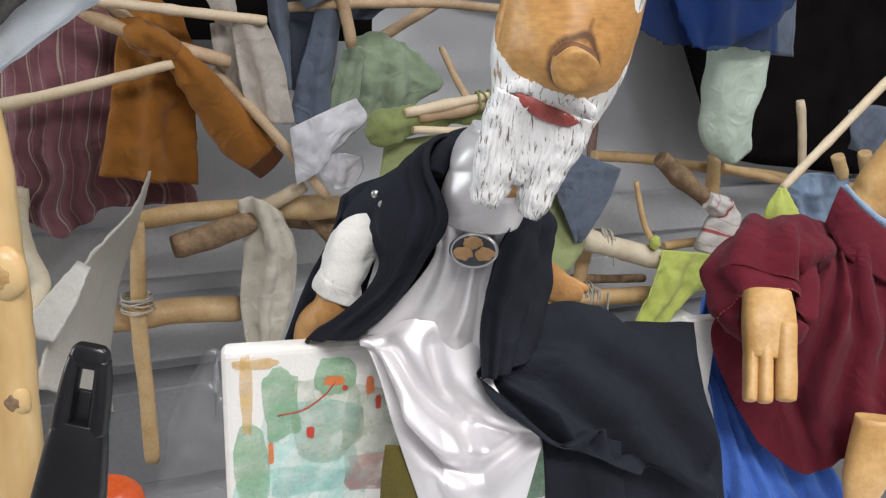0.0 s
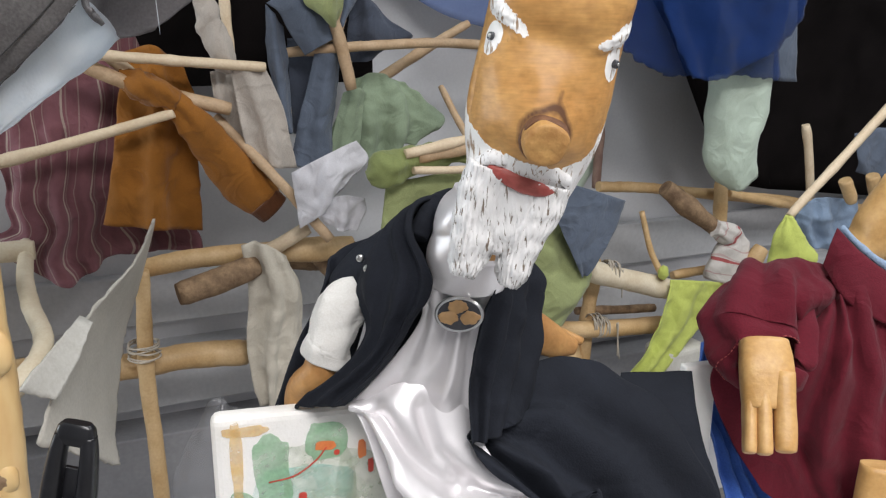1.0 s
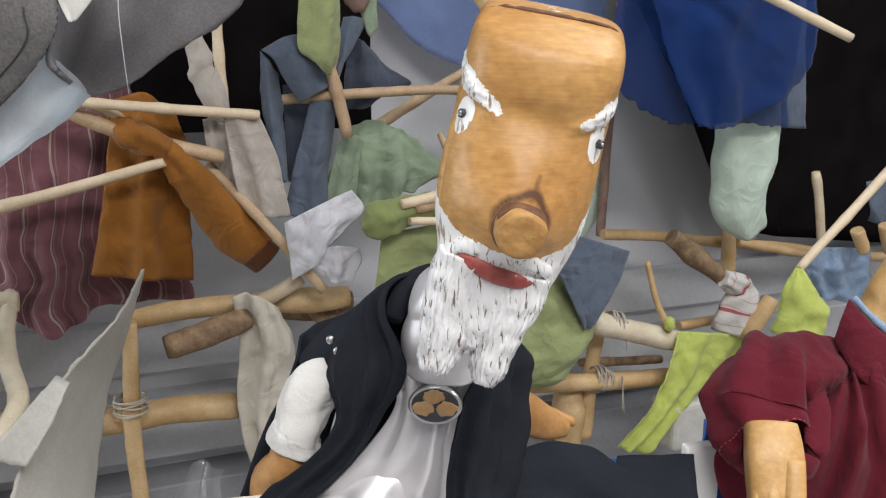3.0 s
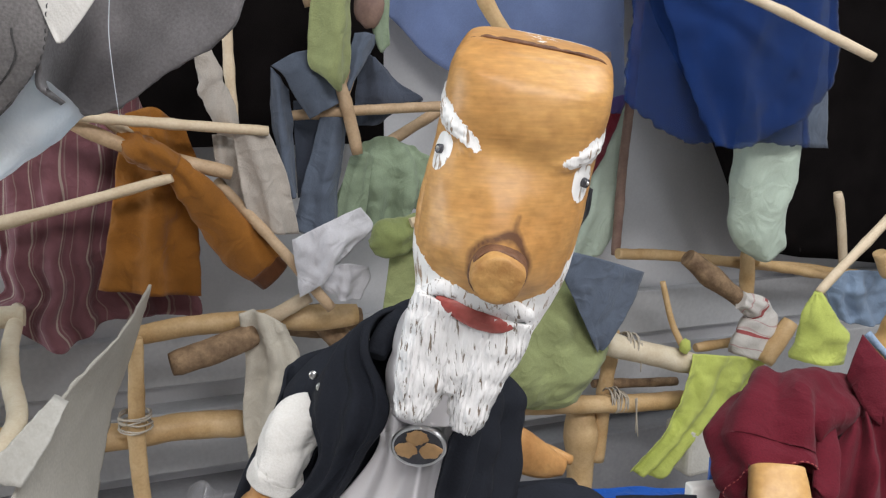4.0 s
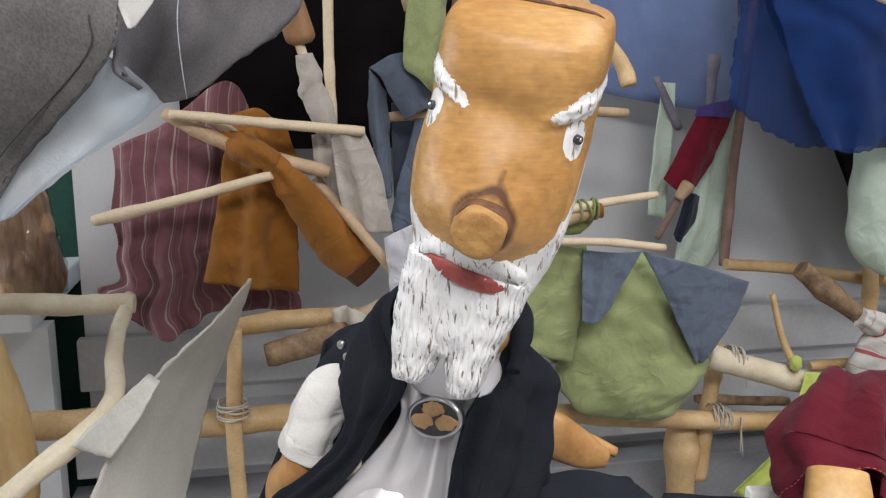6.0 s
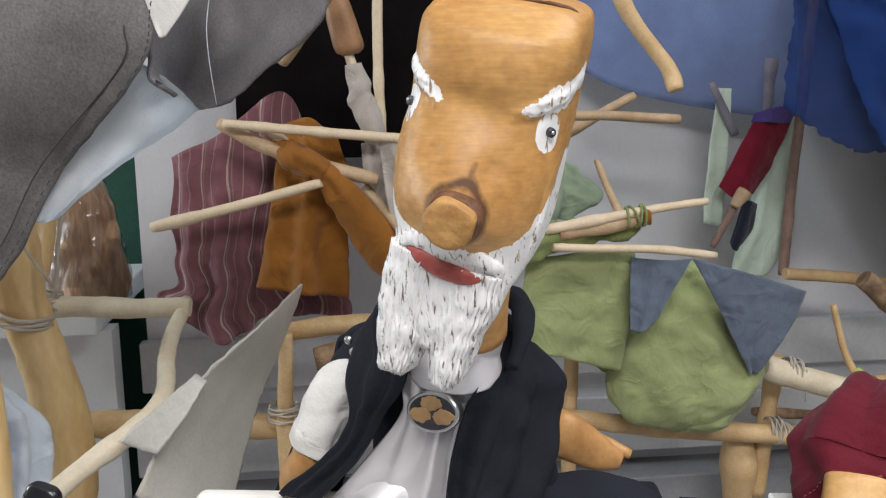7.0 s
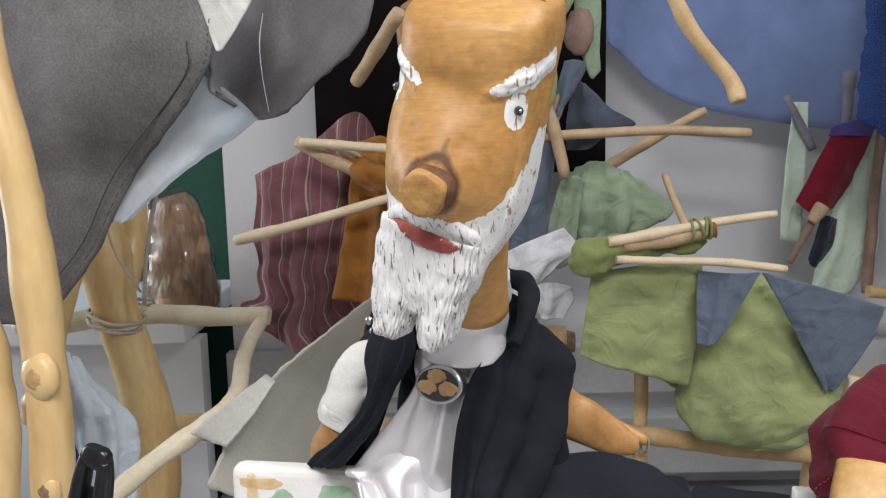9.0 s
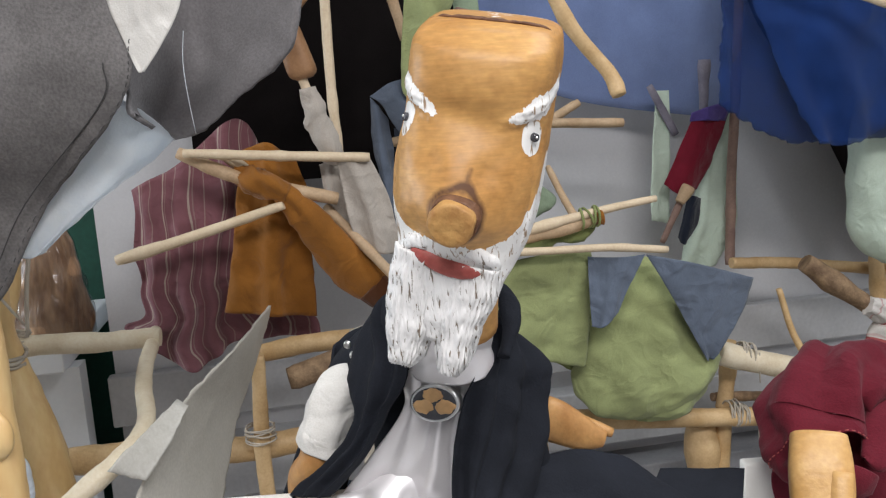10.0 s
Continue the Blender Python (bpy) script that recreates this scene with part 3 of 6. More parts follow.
stick_part("rail", [(0.617, 1.825, 0.901), (0.824, 1.914, 0.849)], 0.010, 0.010, M_POLE, rack, "", 13)
for k, (c, ax, r) in enumerate((((-0.476, 1.290, 0.748), (0, 0, 1), 0.0245), ((0.322, 1.638, 0.661), (1, 0.43, 0), 0.0200), ((-0.032, 1.486, 0.697), (1, 0.43, 0), 0.0190), ((0.311, 1.634, 0.672), (1, 0.43, 0), 0.0192), ((0.329, 1.611, 0.787), (1, 0.3, -0.3), 0.0225), ((-0.806, 1.153, 0.953), (0, 0.3, 1), 0.021))):
    part("string_tie", add_coil(bmesh.new(), c, ax, r, 0.0016, 6, 0, k), M_STRING, rack, "knotted hemp string")
stick_part("string_end", [(0.352, 1.621, 0.676), (0.362, 1.626, 0.597)], 0.0016, 0.0012, M_STRING, rack, "", 3, 0)
stick_part("string_end", [(0.354, 1.602, 0.794), (0.355, 1.603, 0.737)], 0.0016, 0.0012, M_STRING, rack, "", 4, 0)
stick_part("string_end", [(0.353, 1.612, 0.681), (0.355, 1.613, 0.610)], 0.0018, 0.0012, M_STRING, rack, "", 5, 0)

# forked branch beside the niche
fork = thing("forked_branch", (-0.725, 1.048, 0.644), "thick forked branch with peeled bark tied by rope", "branch")
stick_part("trunk", [(-0.771, 0.999, 1.180), (-0.773, 1.028, 1.090), (-0.747, 1.039, 0.965), (-0.718, 1.051, 0.827), (-0.705, 1.057, 0.723), (-0.737, 1.043, 0.527)], 0.034, 0.036, M_BIRCH, fork, "", 21)
stick_part("limb", [(-0.770, 1.119, 1.191), (-0.766, 1.111, 1.081), (-0.755, 1.056, 0.997)], 0.022, 0.028, M_BIRCH, fork, "", 22)
stick_part("limb", [(-0.648, 0.941, 1.184), (-0.703, 0.928, 1.065), (-0.760, 0.913, 0.905), (-0.780, 0.905, 0.836)], 0.014, 0.020, M_BIRCH, fork, "", 23)
part("rope", add_coil(bmesh.new(), (-0.747, 1.039, 0.960), (0.25, 0, 1), 0.040, 0.003, 3, 0, 1, 0.008), M_STRING, fork, "grey rope")
stick_part("rope_end", [(-0.645, 1.043, 1.178), (-0.668, 1.033, 1.077), (-0.679, 1.028, 0.990)], 0.003, 0.003, M_STRING, fork, "grey rope", 3, 0)
stick_part("rope_end", [(-0.709, 0.995, 1.114), (-0.696, 1.001, 1.063), (-0.668, 1.013, 1.011)], 0.002, 0.002, M_STRING, fork, "", 4, 0)

# near branches
birch = thing("standing_branch", (-0.240, 0.480, 0.979), "peeled pale branch standing upright with a round knot", "branch")
stick_part("stem", [(-0.312, 0.500, 1.390), (-0.294, 0.495, 1.301), (-0.270, 0.490, 1.202), (-0.260, 0.490, 1.078), (-0.263, 0.490, 0.995), (-0.262, 0.487, 0.89), (-0.262, 0.485, 0.80)], 0.0125, 0.0175, M_BIRCH, birch, "", 31, 2)
for c0, k in (((-0.2565, 0.4805, 1.079), 0.94), ((-0.2590, 0.4800, 0.996), 0.70)):
    c0 = Vector(c0)
    knot = part("knot", add_ball(bmesh.new(), c0, 0.0165 * k, 0, (1, 0.62, 1.15), 2, 0.001, 28), M_BIRCH, birch, "swollen branch knot")
    part("knot_core", add_ball(bmesh.new(), c0 + Vector((0.001, -0.0042 * k, 0)), 0.0100 * k, 0, (1, 0.72, 1.1), 5, 0.0012, 28), M_KNOT if k > 0.9 else M_BARK, knot, "rough sawn core")
birch2 = stick_thing("standing_branch", [(-0.414, 0.530, 1.197), (-0.387, 0.530, 1.108), (-0.376, 0.530, 1.012), (-0.380, 0.530, 0.900), (-0.400, 0.538, 0.800)], 0.016, 0.0195, M_BIRCH, "second peeled pale branch standing beside the first", "branch", 32, 3)

# hooked branch
stick_thing("hooked_branch", [(-0.636, 1.273, 0.930), (-0.585, 1.16, 0.916), (-0.530, 1.06, 0.905), (-0.466, 0.958, 0.894), (-0.459, 0.880, 0.877), (-0.489, 0.810, 0.847), (-0.518, 0.750, 0.810), (-0.562, 0.690, 0.759)], 0.0115, 0.0125, M_POLE_PALE, "bent peeled branch with a hooked end", "branch", 33, 3)

# torn card
drape_thing("torn_card", [[(-0.457, 1.345, 0.957), (-0.458, 1.348, 0.955), (-0.459, 1.351, 0.953)], [(-0.400, 1.10, 0.957), (-0.430, 1.19, 0.915), (-0.463, 1.27, 0.868)], [(-0.420, 0.985, 0.917), (-0.440, 1.08, 0.860), (-0.470, 1.20, 0.798)], [(-0.429, 0.900, 0.867), (-0.44, 1.01, 0.79), (-0.445, 1.08, 0.715)], [(-0.432, 0.850, 0.817), (-0.415, 0.900, 0.778), (-0.413, 1.010, 0.702)]], M_CARD, "large torn sheet of stiff grey card leaning back", "card", folds=0.5, amp=0.002, seed=2, thick=0.003, wrinkle=0.001, frayed=0.003)
drape_thing("card_scrap", [[(-0.426, 0.970, 0.923), (-0.410, 0.970, 0.916)], [(-0.429, 0.890, 0.907), (-0.410, 0.910, 0.883)], [(-0.434, 0.830, 0.892), (-0.416, 0.870, 0.861)]], M_CARD_PALE, "small torn scrap of pale card on the larger sheet", "card", folds=0.5, amp=0.001, seed=3, thick=0.003, wrinkle=0.002, frayed=0.002, nu=14, nv=16)

# ---- painted box ----
BOX_YAW = 14.0
BM = pose(-0.143, 0.534, 0.0, 0, 0, BOX_YAW)
easel_box = thing("painted_canvas", BM @ Vector((0.125, 0.016, 0.80)), "white stretched canvas with loose watercolour strokes on its front", "canvas")
part("body", add_box(bmesh.new(), BM @ pose(0.125, 0.0085, 0.905), 0.25, 0.017, 0.208, 0, 0.006), M_CANVAS, easel_box)


def wash(x, z, w, h, mat, seed, layer):
    """A flat stroke of paint with an uneven edge, lying on the canvas."""
    bm = bmesh.new()
    ring = []
    for i in range(28):
        a = 2 * math.pi * i / 28
        c, s = math.cos(a), math.sin(a)
        r = 1 + 0.28 * noise.noise(Vector((c * 1.5 + seed * 5, s * 1.5, seed)))
        px, pz = abs(c) ** 0.6 * (1 if c > 0 else -1), abs(s) ** 0.6 * (1 if s > 0 else -1)
        ring.append(bm.verts.new(BM @ Vector((x + px * w / 2 * r, -0.0006 - 0.0003 * layer, z + pz * h / 2 * r))))
    f = bm.faces.new(ring)
    return part("paint_stroke", bm, mat, easel_box)


def paint(name, c, clear):
    m = material(name, tuple(v * 0.8 for v in c), tuple(min(1, v * 1.25) for v in c), 0.7, 40, 400, 0.1)
    n, l = m.node_tree.nodes, m.node_tree.links
    tr, mix, nz, rp = n.new("ShaderNodeBsdfTransparent"), n.new("ShaderNodeMixShader"), n.new("ShaderNodeTexNoise"), n.new("ShaderNodeMapRange")
    nz.inputs["Scale"].default_value, nz.inputs["Detail"].default_value = 55, 6
    rp.inputs[1].default_value, rp.inputs[2].default_value = 0.3, 0.7
    rp.inputs[3].default_value, rp.inputs[4].default_value = max(0, clear - 0.25), min(1, clear + 0.3)
    tc = n.new("ShaderNodeTexCoord")
    l.new(tc.outputs["Object"], nz.inputs[0]), l.new(nz.outputs[0], rp.inputs[0]), l.new(rp.outputs[0], mix.inputs[0])
    l.new(n["Principled BSDF"].outputs[0], mix.inputs[1]), l.new(tr.outputs[0], mix.inputs[2]), l.new(mix.outputs[0], n["Material Output"].inputs[0])
    return m


P_GREEN, P_AQUA, P_ORANGE, P_RED, P_YELLOW, P_PINK, P_GREY = paint("green_wash", (0.28, 0.50, 0.30), 0.42), paint("aqua_wash", (0.42, 0.74, 0.68), 0.6), paint("orange_paint", (0.80, 0.22, 0.06), 0.1), paint("red_paint", (0.62, 0.05, 0.03), 0.05), paint("yellow_wash", (0.86, 0.55, 0.20), 0.5), paint("pink_wash", (0.55, 0.28, 0.28), 0.6), paint("grey_wash", (0.48, 0.56, 0.42), 0.62)
for x, z, w, h, mt, sd, ly in ((0.040, 0.965, 0.026, 0.055, P_GREEN, 1, 1), (0.018, 0.915, 0.022, 0.07, P_GREEN, 2, 1), (0.070, 0.955, 0.05, 0.07, P_GREY, 3, 0), (0.078, 0.985, 0.026, 0.03, P_GREEN, 4, 1), (0.060, 0.93, 0.07, 0.08, P_AQUA, 5, 0), (0.105, 0.93, 0.05, 0.08, P_GREY, 6, 0), (0.105, 0.905, 0.045, 0.03, P_PINK, 7, 1), (0.016, 0.975, 0.008, 0.06, P_YELLOW, 8, 1), (0.022, 0.998, 0.03, 0.008, P_YELLOW, 9, 1), (0.077, 0.981, 0.014, 0.007, P_ORANGE, 10, 2), (0.103, 0.975, 0.006, 0.014, P_ORANGE, 11, 2), (0.109, 0.962, 0.004, 0.012, P_RED, 12, 2), (0.060, 0.942, 0.006, 0.009, P_RED, 13, 2), (0.032, 0.928, 0.004, 0.018, P_ORANGE, 14, 2), (0.085, 0.975, 0.004, 0.004, P_RED, 15, 2), (0.055, 0.890, 0.09, 0.05, P_AQUA, 16, 0), (0.22, 0.90, 0.06, 0.08, P_GREEN, 17, 0)):
    wash(x, z, w, h, mt, sd, ly)
part("paint_line", add_loft(bmesh.new(), [(BM @ Vector(p), 0.0005, 0.0005) for p in ((0.037, -0.001, 0.957), (0.055, -0.001, 0.960), (0.070, -0.001, 0.970), (0.078, -0.001, 0.980))], 0, 6, 14), P_RED, easel_box, "thin red painted line")
drape_thing("olive_ribbon", [[(-0.029, 0.520, 0.949), (-0.006, 0.525, 0.946)], [(-0.031, 0.515, 0.925), (-0.004, 0.520, 0.923)], [(-0.032, 0.510, 0.878), (-0.001, 0.515, 0.876)]], M_OLIVE, "olive green ribbon hanging over the canvas", "ribbon", folds=1, amp=0.001, seed=4, nu=10, nv=14, wrinkle=0.001)

# ---- bearded puppet: one mesh ----
HR, HF, HA = Vector((0.962, -0.007, -0.273)), Vector((-0.031, -0.996, -0.085)), Vector((0.271, -0.090, 0.958))
HO = Vector((0.0565, 0.4455, 1.191))


def head_at(r, f, a):
    return HO + HR * r + HF * f + HA * a


def along(table, a):
    """Smooth values from a short table at a."""
    if a <= table[0][0]:
        return table[0][1:]
    for k in range(len(table) - 1):
        p1, p2 = table[k], table[k + 1]
        if a <= p2[0] + 1e-9:
            p0, p3 = table[max(0, k - 1)], table[min(len(table) - 1, k + 2)]
            h, s = p2[0] - p1[0], (a - p1[0]) / (p2[0] - p1[0])
            out = []
            for n in range(1, len(p1)):
                m1 = (p2[n] - p0[n]) / (p2[0] - p0[0]) * h if p2[0] > p0[0] else 0
                m2 = (p3[n] - p1[n]) / (p3[0] - p1[0]) * h if p3[0] > p1[0] else 0
                out.append((2 * s ** 3 - 3 * s * s + 1) * p1[n] + (s ** 3 - 2 * s * s + s) * m1 + (3 * s * s - 2 * s ** 3) * p2[n] + (s ** 3 - s * s) * m2)
            return tuple(out)
    return table[-1][1:]


def front_at(a):
    """How far the carved face stands out at the height a over the mouth."""
    pts = ((-0.062, -0.006), (-0.03, 0.001), (0.0, 0.002), (0.010, 0.0075), (0.024, 0.0165), (0.038, 0.0155), (0.052, 0.0100), (0.064, 0.0020), (0.072, -0.0015), (0.084, 0.0015), (0.096, 0.001), (0.106, -0.0025), (0.114, -0.010))
    return along(pts, a)[0]


def crown_at(x, f, a):
    """The sawn top slopes down to the front and to one side."""
    s = min(1.0, max(0.0, (a - 0.078) / 0.034))
    return a + s * s * (0.085 * x - 0.17 * (f + 0.034)) + 0.0008 * s


def lean_at(a):
    return -0.062 * max(0.0, a)


def puppet():
    bm = bmesh.new()
    paint = bm.verts.layers.float.new("paint")
    bark = bm.verts.layers.float.new("bark")
    bm.loops.layers.uv.verify()
    # head: a rounded block, 0 wood 1 white paint
    rows = ((-0.010, 0.0270, -0.040), (0.0, 0.0302, -0.050), (0.012, 0.0340, -0.064), (0.026, 0.0362, -0.067), (0.045, 0.0370, -0.067), (0.068, 0.0362, -0.064), (0.084, 0.0364, -0.065), (0.097, 0.0366, -0.066), (0.106, 0.0357, -0.066), (0.112, 0.0335, -0.064), (0.1148, 0.0303, -0.060), (0.116, 0.0258, -0.054))
    seg, rings = 300, 220
    fine = []
    for k in range(rings):
        a = -0.010 + 0.126 * k / (rings - 1)
        fine.append((a, *along(rows, a)))
    grid, local = [], {}
    for a, w, back in fine:
        fr = front_at(a)
        top = max(0.0, (a - 0.108) / 0.008)
        ring = []
        for i in range(seg):
            th = 2 * math.pi * i / seg
            c, s = math.cos(th), math.sin(th)
            e = 2 / 3.2
            px, py = abs(c) ** e * (1 if c > 0 else -1), abs(s) ** e * (1 if s > 0 else -1)
            fq = fr - top * 0.006
            mid, half = (fq + back) / 2, (fq - back) / 2
            q = Vector((px * w, mid + py * half, a))
            flat = -0.001 + 0.30 * fr
            if py > 0.2 and fr > flat:
                q.y -= (fr - flat) * (1 - math.exp(-(q.x / 0.021) ** 2)) * min(1, (py - 0.2) / 0.4)
            p = head_at(q.x + lean_at(a), q.y, crown_at(q.x, q.y, a))
            d = 0.0007 * noise.noise(p * 38) + 0.0003 * noise.noise(p * 140)
            for ex in (-0.029, 0.029):
                d -= 0.0014 * math.exp(-((q - Vector((ex, -0.010, 0.064))).length / 0.010) ** 2)
                d -= 0.0030 * math.exp(-((q - Vector((ex * 0.75, fr - 0.002, 0.014))).length / 0.011) ** 2)
                d -= 0.0020 * math.exp(-((q - Vector((ex * 0.5, fr - 0.002, 0.050))).length / 0.008) ** 2)
                # brow ridge with thick paint, and the hollow cut under it
                low = 0.0 if ex > 0 else -0.003
                bd = min(near_line(q, Vector((ex * 0.62, 0.0, 0.0725 + low)), Vector((ex * 1.12, -0.010, 0.0825 + low)))[0], near_line(q, Vector((ex * 1.12, -0.010, 0.0825 + low)), Vector((ex * 1.2, -0.034, 0.0910 + low)))[0])
                d += 0.0011 * math.exp(-(bd / 0.0034) ** 4) * (1 + 0.7 * noise.noise(p * 420))
                ud = near_line(q, Vector((ex * 0.95, -0.006, 0.0735 + low)), Vector((ex * 1.2, -0.034, 0.0835 + low)))[0]
                d -= 0.0013 * math.exp(-(ud / 0.0030) ** 2)
            v = bm.verts.new(p + (HR * px + HF * py).normalized() * d)
            local[v] = q
            ring.append(v)
        grid.append(ring)
    add_faces(bm, grid, 0, closed=True)
    for v, q in local.items():
        rough = noise.noise(v.co * 170)
        # over the jaw and up the side edges, in millimetres
        edge = 0.0120 + 0.65 * max(0.0, abs(q.x) - 0.020) + 0.85 * max(0.0, -q.y - 0.012) + 0.002 * rough
        val = min(edge, 0.054) - q.z
        val = min(val, q.y + 0.060)
        if q.z > 0.016:
            val = min(val, abs(q.x) - 0.018)
        rim = min(abs(q.x) - 0.031, -0.048 - q.y, q.y + 0.062, q.z - 0.02, 0.100 - q.z) - 0.001
        val = max(val, rim)
        # brushed whiskers along the cheek, and the worn white edge behind the crown
        if q.x > 0.016:
            val = max(val, min(0.013 + 1.35 * max(0.0, -q.y + 0.003) - q.z + 0.005 * noise.noise(Vector((q.y * 260, q.z * 90, 3))), 0.060 - q.z, q.y + 0.062, q.x - 0.020))
        val = max(val, min(q.z - 0.1085, -0.0545 - q.y, q.x + 0.01 + 0.02 * rough))
        for s in (-1, 1):
            low = 0.0 if s > 0 else -0.003
            inner = Vector((0.0200, 0.0, 0.0735)) if s > 0 else Vector((-0.0140, 0.001, 0.0705))
            d0, t0 = near_line(q, inner, Vector((s * 0.0325, -0.010, 0.0825 + low)))
            d1, t1 = near_line(q, Vector((s * 0.0325, -0.010, 0.0825 + low)), Vector((s * 0.035, -0.036, 0.0915 + low)))
            val = max(val, 0.0016 + 0.0042 * t0 - d0, 0.0060 - 0.0006 * t1 - d1)
            u = q - Vector((s * 0.0308, -0.0115, 0.0680 if s > 0 else 0.0640))
            if q.y > -0.03 and q.x * s > 0.018:
                e = math.sqrt((u.z / 0.0086) ** 2 + ((u.x * s * 0.6 - u.y * 0.8) / 0.0066) ** 2)
                val = max(val, min(0.0045, (1 - e) * 0.0180))
        v[paint] = max(-6.0, min(6.0, val * 1000))
        # bark left round the knot: a lid over it that rises to a split
        dx, dz = q.x - 0.0036, q.z - 0.0275
        ang = math.atan2(dz, dx)
        up = max(0.0, math.sin(ang))
        peak = math.exp(-((ang - 1.35) / 0.30) ** 2)
        lid = 0.0009 + 0.0009 * up ** 0.5 + 0.0009 * peak - abs(math.hypot(dx, dz) - 0.0126 - 0.0008 * up - 0.0028 * peak)
        split = 0.0013 - 0.00007 * max(0.0, dz - 0.014) * 1000 - near_line(q, Vector((0.0058, q.y, 0.041)), Vector((0.0076, q.y, 0.051)))[0]
        v[bark] = max(-4.0, min(4.0, max(lid, split) * 1000)) if q.y > 0 else -4.0
    for ring in (grid[0][::-1], grid[-1]):
        mid = bm.verts.new(sum((v.co for v in ring), Vector()) / seg + HA * (0.0012 if ring is grid[-1] else 0))
        for i in range(seg):
            f = bm.faces.new((ring[i], ring[(i + 1) % seg], mid))
            f.smooth = True
    # drying crack across the top
    add_loft(bm, [(head_at(x + lean_at(0.116), f, crown_at(x, f, a)), r, r) for x, f, a, r in ((-0.0315, -0.030, 0.1130, 0.0005), (-0.024, -0.029, 0.1163, 0.0009), (-0.004, -0.028, 0.1170, 0.0011), (0.014, -0.029, 0.1170, 0.0008), (0.026, -0.030, 0.1160, 0.0007), (0.0315, -0.031, 0.1135, 0.0004))], 3, 8, 60, 2.0, 0.0008, 240, 3, HA)
    # beard: two pointed lobes with carved strands
    for side, tip, wide in ((-1, -0.0615, 1.0), (1, -0.0600, 0.86)):
        def strands(v, ang, side=side):
            return 0.0007 * abs(math.sin(ang * 11 + 3 * math.sin(v * 6 + side))) + 0.0006 * math.sin(ang * 31 + v * 13) + 0.0004 * math.sin(ang * 53 - v * 22)
        cx = -0.0015 + side * 0.0005
        add_loft(bm, [(head_at(side * 0.0130 - 0.001, -0.012, 0.002), 0.0142, 0.0135), (head_at(side * 0.0128 + cx, -0.012, -0.015), 0.0140, 0.0135), (head_at(side * 0.0122 + cx, -0.011, -0.032), 0.0128 * wide, 0.0125), (head_at(side * 0.0120 + cx, -0.010, -0.047), 0.0108 * wide, 0.0105), (head_at(side * 0.0122 + cx, -0.009, tip + 0.003), 0.0078 * wide, 0.0085), (head_at(side * 0.0122 + cx, -0.009, tip), 0.0050 * wide, 0.0055)], 1, 120, 64, 2.9, 0.0014, 120, side, HR, radial=strands)
    add_loft(bm, [(head_at(-0.001, -0.012, 0.002), 0.020, 0.0132), (head_at(-0.001, -0.012, -0.02), 0.020, 0.0135), (head_at(-0.001, -0.012, -0.038), 0.012, 0.011), (head_at(-0.001, -0.012, -0.045), 0.004, 0.006)], 1, 90, 40, 2.6, 0.0014, 120, 7, HR, radial=lambda v, ang: 0.0007 * abs(math.sin(ang * 13 + 2 * v)) + 0.0004 * math.sin(ang * 41))
    # moustache ridge, mouth
    for s in (-1, 1):
        add_loft(bm, [(head_at(s * 0.001, 0.0030, 0.0100), 0.0036, 0.002), (head_at(s * 0.011, 0.0020, 0.0095), 0.0040, 0.0022), (head_at(s * 0.020, -0.0005, 0.0070), 0.0036, 0.002), (head_at(s * 0.025, -0.005, 0.0030), 0.002, 0.0015)], 1, 16, 16, 2.0, 0.0012, 200, 3, HA)
    add_loft(bm, [(head_at(-0.0190, 0.0, 0.0030), 0.0010, 0.001), (head_at(-0.011, 0.0018, 0.0012), 0.0038, 0.0020), (head_at(0, 0.0024, -0.0008), 0.0046, 0.0022), (head_at(0.010, 0.0018, -0.0014), 0.0038, 0.0020), (head_at(0.0175, 0.0, -0.0006), 0.0010, 0.001)], 2, 16, 26, 2.0, 0.0005, 200, 5, HA)
    add_loft(bm, [(head_at(-0.015, 0.0016, 0.0022), 0.0004, 0.0004), (head_at(-0.006, 0.0040, 0.0004), 0.0006, 0.0005), (head_at(0.006, 0.0040, -0.0010), 0.0006, 0.0005), (head_at(0.014, 0.0016, -0.0008), 0.0004, 0.0004)], 2, 8, 16, 2.0, side=HA)
    # nose: a sawn knot with a dark ring and a groove above it
    nose = head_at(0.0022, 0.0185, 0.0270)
    nf = (HF + HA * -0.10 + HR * 0.06).normalized()
    add_loft(bm, [(nose - nf * 0.010, 0.0124, 0.0120), (nose - nf * 0.001, 0.0120, 0.0116), (nose + nf * 0.001, 0.0116, 0.0111)], 3, 48, 8, 2.2, 0.0008, 90, 2, HR)
    add_loft(bm, [(nose - nf * 0.002, 0.0113, 0.0109), (nose + nf * 0.0045, 0.0111, 0.0107), (nose + nf * 0.0066, 0.0098, 0.0094), (nose + nf * 0.0072, 0.004, 0.004)], 4, 48, 12, 2.2, 0.0010, 140, 3, HR)
    # pupils
    for s in (-1, 1):
        q = Vector((s * 0.0318, -0.0112, 0.0688 if s > 0 else 0.0648))
        en = (HF * 0.66 + HR * s * 0.75).normalized()
        eye = head_at(q.x + lean_at(q.z), q.y, q.z) + en * 0.0008
        add_loft(bm, [(eye - en * 0.004, 0.0022, 0.0020), (eye + en * 0.0006, 0.0021, 0.0019), (eye + en * 0.0011, 0.0014, 0.0012)], 7, 16, 6, 2.0, side=HA)
        add_ball(bm, eye + en * 0.0009 + HA * 0.0003, 0.0009, 8)
    add_ball(bm, head_at(-0.0262, -0.005, 0.0655), 0.0028, 4, (1, 0.7, 1.2), 2, 0.0005)
